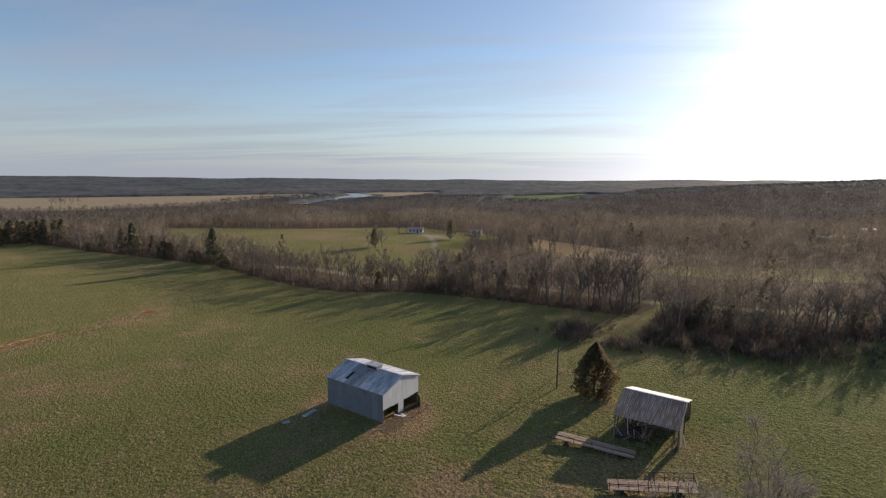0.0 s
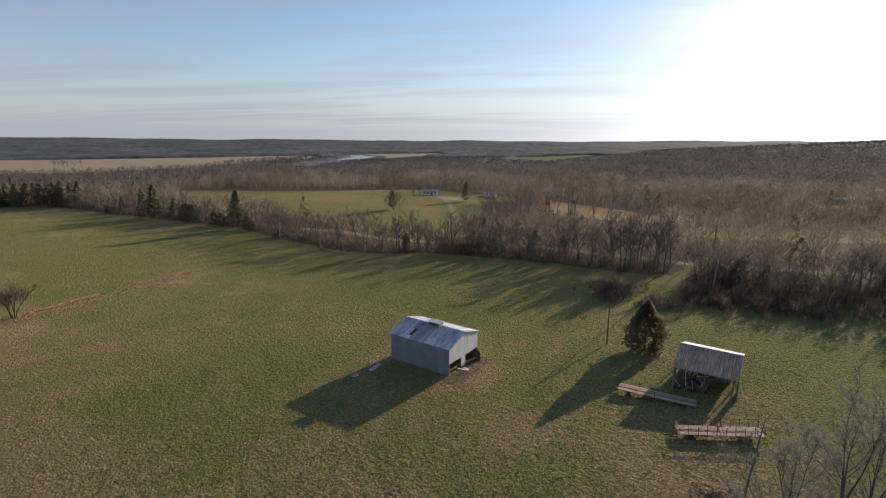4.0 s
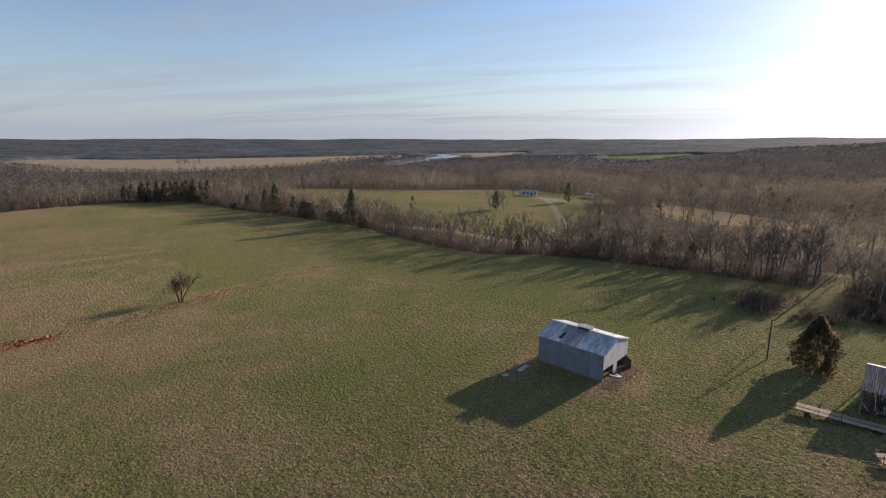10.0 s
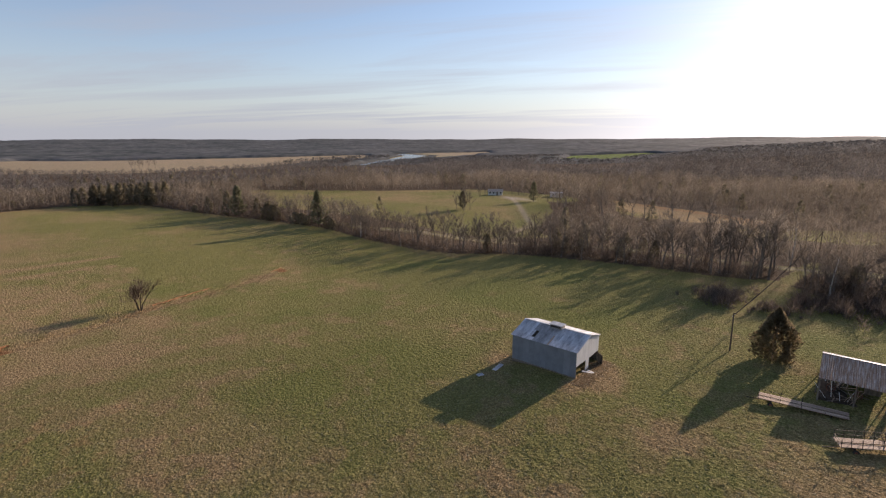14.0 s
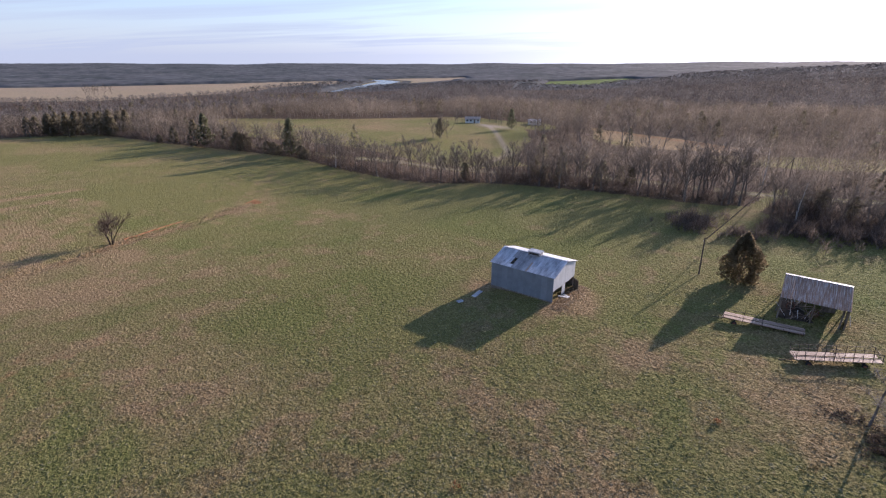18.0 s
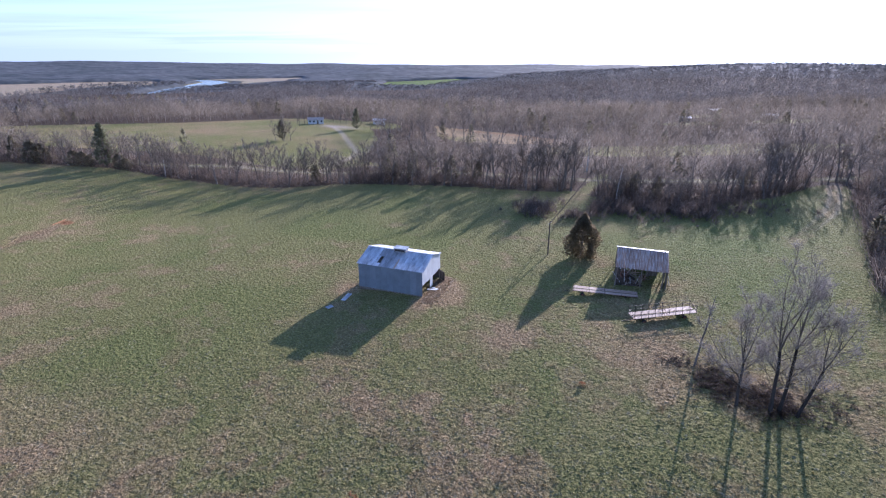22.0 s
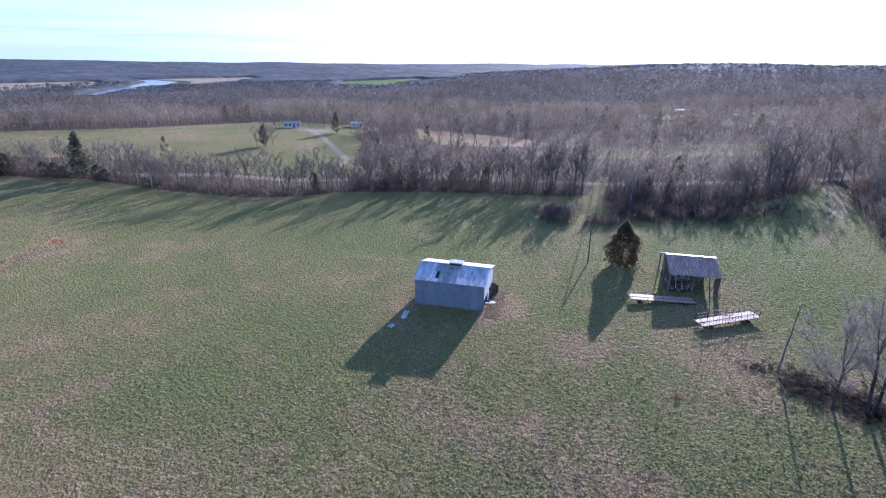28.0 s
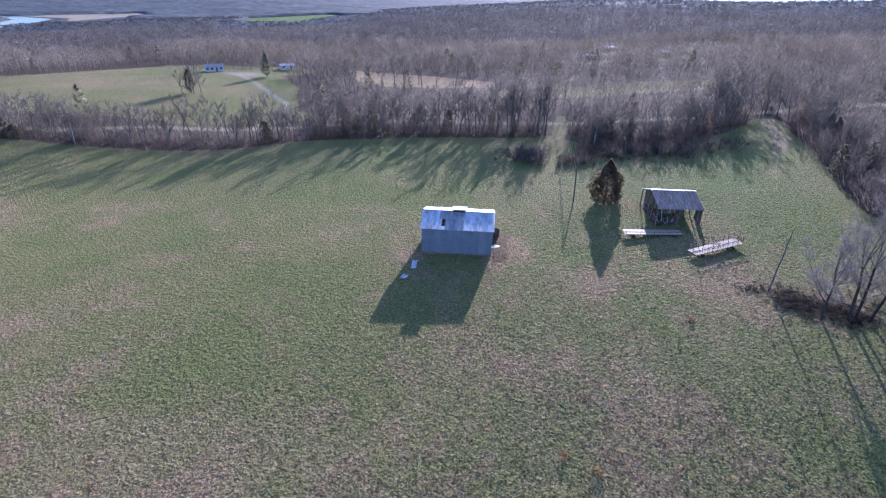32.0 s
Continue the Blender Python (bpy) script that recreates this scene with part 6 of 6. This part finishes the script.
make_house(-208, 215, 38, 8.5, 5.5, 2.2, 1.3, "white one-storey house beyond the clearing", M_WHITE)
make_house(-178, 236, 30, 7, 5, 2.3, .6, "low pale shed with a bright metal roof", M_WHITE, M_GALV, 2)
make_house(0, 357, 15, 6, 5, 3.0, .8, "pale house half hidden in far woods", M_HOUSE, M_GALV_OLD, windows=3)
make_house(-16, 296, 10, 5, 4, 2.6, .7, "pale house half hidden in the woods", M_HOUSE, M_GALV_OLD, windows=3)
make_house(24, 294, 0, 5, 4, 2.6, .7, "low house with a pale roof among trees", M_HOUSE, M_GALV_OLD, 3)
make_house(146, 556, -12, 9, 6, 2.8, .9, "pale house on the wooded hillside", M_WHITE, M_GALV_OLD, 3)
make_house(178, 578, -12, 6, 5, 2.6, .8, "small pale outbuilding on the wooded hillside", M_WHITE, M_GALV, 2)
make_house(56, 356, -8, 6, 4, 2.6, .7, "low house with a pale roof among trees", M_HOUSE, M_GALV_OLD, 3)


# ---- trees standing alone ----
def make_lone_trees():
    rng = random.Random(77)
    for x, y in ((-152, 205), (-147, 198), (-143, 207), (-137, 203), (-132, 210), (-126, 203), (-118, 206), (-111, 200), (-104, 197), (-99, 192), (-91, 195), (-84, 191), (-76, 186), (-68, 190), (-140, 194), (-122, 196), (-95, 203)):
        plant("bare_tree", BARE[rng.randrange(8)], x + rng.uniform(-1, 1), y + rng.uniform(-2, 2), rng.uniform(0, 360), rng.uniform(.95, 1.35), "tall bare tree in front of a sunlit meadow", "tree", "bare trees before the meadow")
    for x, y in ((-211, 209), (-214, 219), (-196, 229), (-189, 225), (-218, 226), (-203, 232), (-205, 204)):
        plant("bare_tree", BARE[rng.randrange(8)], x, y, rng.uniform(0, 360), rng.uniform(.7, 1.05), "bare yard tree standing close to the house", "tree", "bare trees round the house")
    for x, y, sc in ((-180.5, 163, .95), (-177.2, 160.4, 1.0), (-176, 163.5, .8), (-182, 160, .75)):
        plant("bare_tree", BARE[rng.randrange(8)], x, y, rng.uniform(0, 360), sc, "bare tree in a clump standing in the clearing", "tree", "clump of trees in the clearing")
    plant("pine_tree", PINES[0], -173, 212, 40, .68, "dark pine standing by the drive", "tree")
    plant("vine_covered_tree", evergreen_meshes(75, 9.0, 4.4, 420, .6, "egg", M_CEDAR, .2, .12), -179, 161.5, 10, 1, "tall vine-covered tree standing in the clearing", "tree")
    for x, y in ((-903, 190), (-906, 196), (-901, 201), (-907, 207), (-902, 213), (-910, 202), (-905, 224)):
        plant("bare_tree", BARE[rng.randrange(8)], x, y, rng.uniform(0, 360), rng.uniform(1.1, 1.4), "far bare tree in a clump on the bottom field", "tree", "clump of trees on the bottom field")


make_lone_trees()


def make_weeds():
    """Dry weed stalks standing in the pasture."""
    g = np.random.default_rng(51)
    for x, y, h in WEEDS:
        n = 14
        a, r = g.random(n) * 6.28, g.random(n) * h * .28
        tip = np.stack([r * np.cos(a) * 1.7, r * np.sin(a) * 1.7, h * (.55 if h > .7 else 1) * g.uniform(.6, 1.05, n)], -1)
        base = np.stack([r * np.cos(a) * .3, r * np.sin(a) * .3, np.full(n, -.05)], -1)
        s = np.stack([-np.sin(a), np.cos(a), 0 * a], -1) * .016
        stalks = tri_mesh("stalks", (np.stack([base - s, base + s, tip], 1), np.stack([np.cos(a), np.sin(a), np.full(n, .7)], -1)), M_DEAD)
        tall = h > .7
        ht, hn = spray_cloud(g, 50 if tall else 40, h * (.4 if tall else .55), h * (1.2 if tall else .5), .13 if tall else .09, "egg", 2)
        heads = tri_mesh("seed_heads", (ht + np.array([0, 0, h * (.12 if tall else .62)]), hn), M_SEDGE if tall else M_DEAD)
        ob = empty("dry_weed", Matrix.Translation((x, y, ground_at(x, y))), "russet clump of dry broom sedge in short pasture grass" if tall else "dry tan weed clump standing in short pasture grass", "weed", "dry weeds in the pasture")
        new("stalks", stalks).parent = ob
        tagged(new("seed_heads", heads), kind="stuff").parent = ob


WEEDS = ((-36.2, 9.7, .95), (-33.1, 8.6, .9), (-24.7, 17.9, .55), (-20.6, 31.3, .75), (-35.1, 31.5, .5), (-30.5, 21.5, .4), (-17.5, 40.2, .45), (-22.8, 27.5, .5), (-46.5, 16.5, .4), (-12.4, 29.6, .5), (-15.2, 14.6, .6), (-25.5, 10.2, .5))
make_weeds()


# ---- grass tufts in the near pasture ----
def make_tufts():
    g = np.random.default_rng(41)
    n = 60000
    r, a = 125 * g.random(n) ** 1.05, np.radians(g.uniform(-112, 60, n) + g.normal(0, 9, n))
    x, y = -30 + r * np.sin(a), -14 + r * np.cos(a)
    k = inside(FIELD, x, y) & (g.random(n) > sstep(75, 125, r))
    ang = radians(5.3)
    bx, by = (x + 56.8) * math.cos(ang) + (y - 41.9) * math.sin(ang), -(x + 56.8) * math.sin(ang) + (y - 41.9) * math.cos(ang)
    k &= ~((bx > -.2) & (bx < 10.7) & (by > -.2) & (by < 7.8))
    x, y = x[k], y[k]
    h = g.uniform(.06, .19, len(x)) * g.uniform(.6, 1.0, len(x))
    me = tri_mesh("grass_tufts", twig_mass(g, x, y, h, h * 2.8, 7, np.full(len(x), .034), False, .95), M_TUFT)
    set_cover(me, np.repeat(x, 7), np.repeat(y, 7), 3)
    tagged(new("grass_tufts", me), "tufts of green and straw-coloured winter grass", "grass", kind="stuff")


make_tufts()


def make_tussocks():
    """Bent tussocks of pale dead grass in the drifts."""
    g = np.random.default_rng(43)
    n = 50000
    r, a = 118 * g.random(n) ** .9, np.radians(g.uniform(-112, 60, n) + g.normal(0, 9, n))
    x, y = -30 + r * np.sin(a), -14 + r * np.cos(a)
    k = inside(FIELD, x, y) & (g.random(n) < dead_grass(x, y) * .8 + .06) & (g.random(n) > sstep(70, 118, r))
    ang = radians(5.3)
    bx, by = (x + 56.8) * math.cos(ang) + (y - 41.9) * math.sin(ang), -(x + 56.8) * math.sin(ang) + (y - 41.9) * math.cos(ang)
    k &= ~((bx > -.3) & (bx < 10.8) & (by > -.3) & (by < 7.9))
    x, y = x[k], y[k]
    h = g.uniform(.05, .16, len(x))
    tagged(new("dead_grass", tri_mesh("dead_grass", twig_mass(g, x, y, h, h * 6.0, 6, np.full(len(x), .024), False, .9), M_DEAD)), "bent pale tussocks of dead winter grass", "grass", kind="stuff")


make_tussocks()


def make_mounds():
    """The lumpy sward: low tussocks whose far sides catch the sun and whose near sides lie in shade."""
    g = np.random.default_rng(47)
    n = 130000
    r, a = 22 + 138 * g.random(n), np.radians(g.uniform(-112, 60, n) + g.normal(0, 7, n))
    x, y = -30 + r * np.sin(a), -14 + r * np.cos(a)
    ang = radians(5.3)
    bx, by = (x + 56.8) * math.cos(ang) + (y - 41.9) * math.sin(ang), -(x + 56.8) * math.sin(ang) + (y - 41.9) * math.cos(ang)
    k = inside(FIELD, x, y) & ~((bx > -.4) & (bx < 10.9) & (by > -.4) & (by < 8.0)) & (g.random(n) < .35 + .75 * patchwork(x, y, 5.5, 13))
    x, y, r = x[k], y[k], r[k]
    n = len(x)
    z = height(x, y) - .03
    w = g.uniform(.22, .56, n) * (.8 + .004 * r)
    h = g.uniform(.02, .066, n) * (.6 + .8 * patchwork(x, y, 9, 14)) * (1.1 - .35 * sstep(40, 110, r))
    t = g.random(n)[:, None] * 2 * np.pi + np.arange(5)[None, :] * 2 * np.pi / 5
    rad = w[:, None] * .5 * g.uniform(.7, 1.25, (n, 5))
    ring = np.stack([x[:, None] + rad * np.cos(t), y[:, None] + rad * np.sin(t), np.repeat(z[:, None], 5, 1)], -1)
    top = np.stack([x + g.normal(0, .05, n), y + g.normal(0, .05, n), z + h + .03], -1)
    tri = np.stack([ring, np.roll(ring, -1, 1), np.repeat(top[:, None], 5, 1)], 2).reshape(-1, 3, 3)
    nor = np.cross(tri[:, 1] - tri[:, 0], tri[:, 2] - tri[:, 0])
    me = tri_mesh("grass_mounds", (tri, nor, np.repeat(g.random(n), 5)), M_MOUND)
    set_cover(me, x, y, 15)
    tagged(new("grass_mounds", me), "lumpy tussocks of short winter pasture grass", "grass", kind="stuff")


make_mounds()
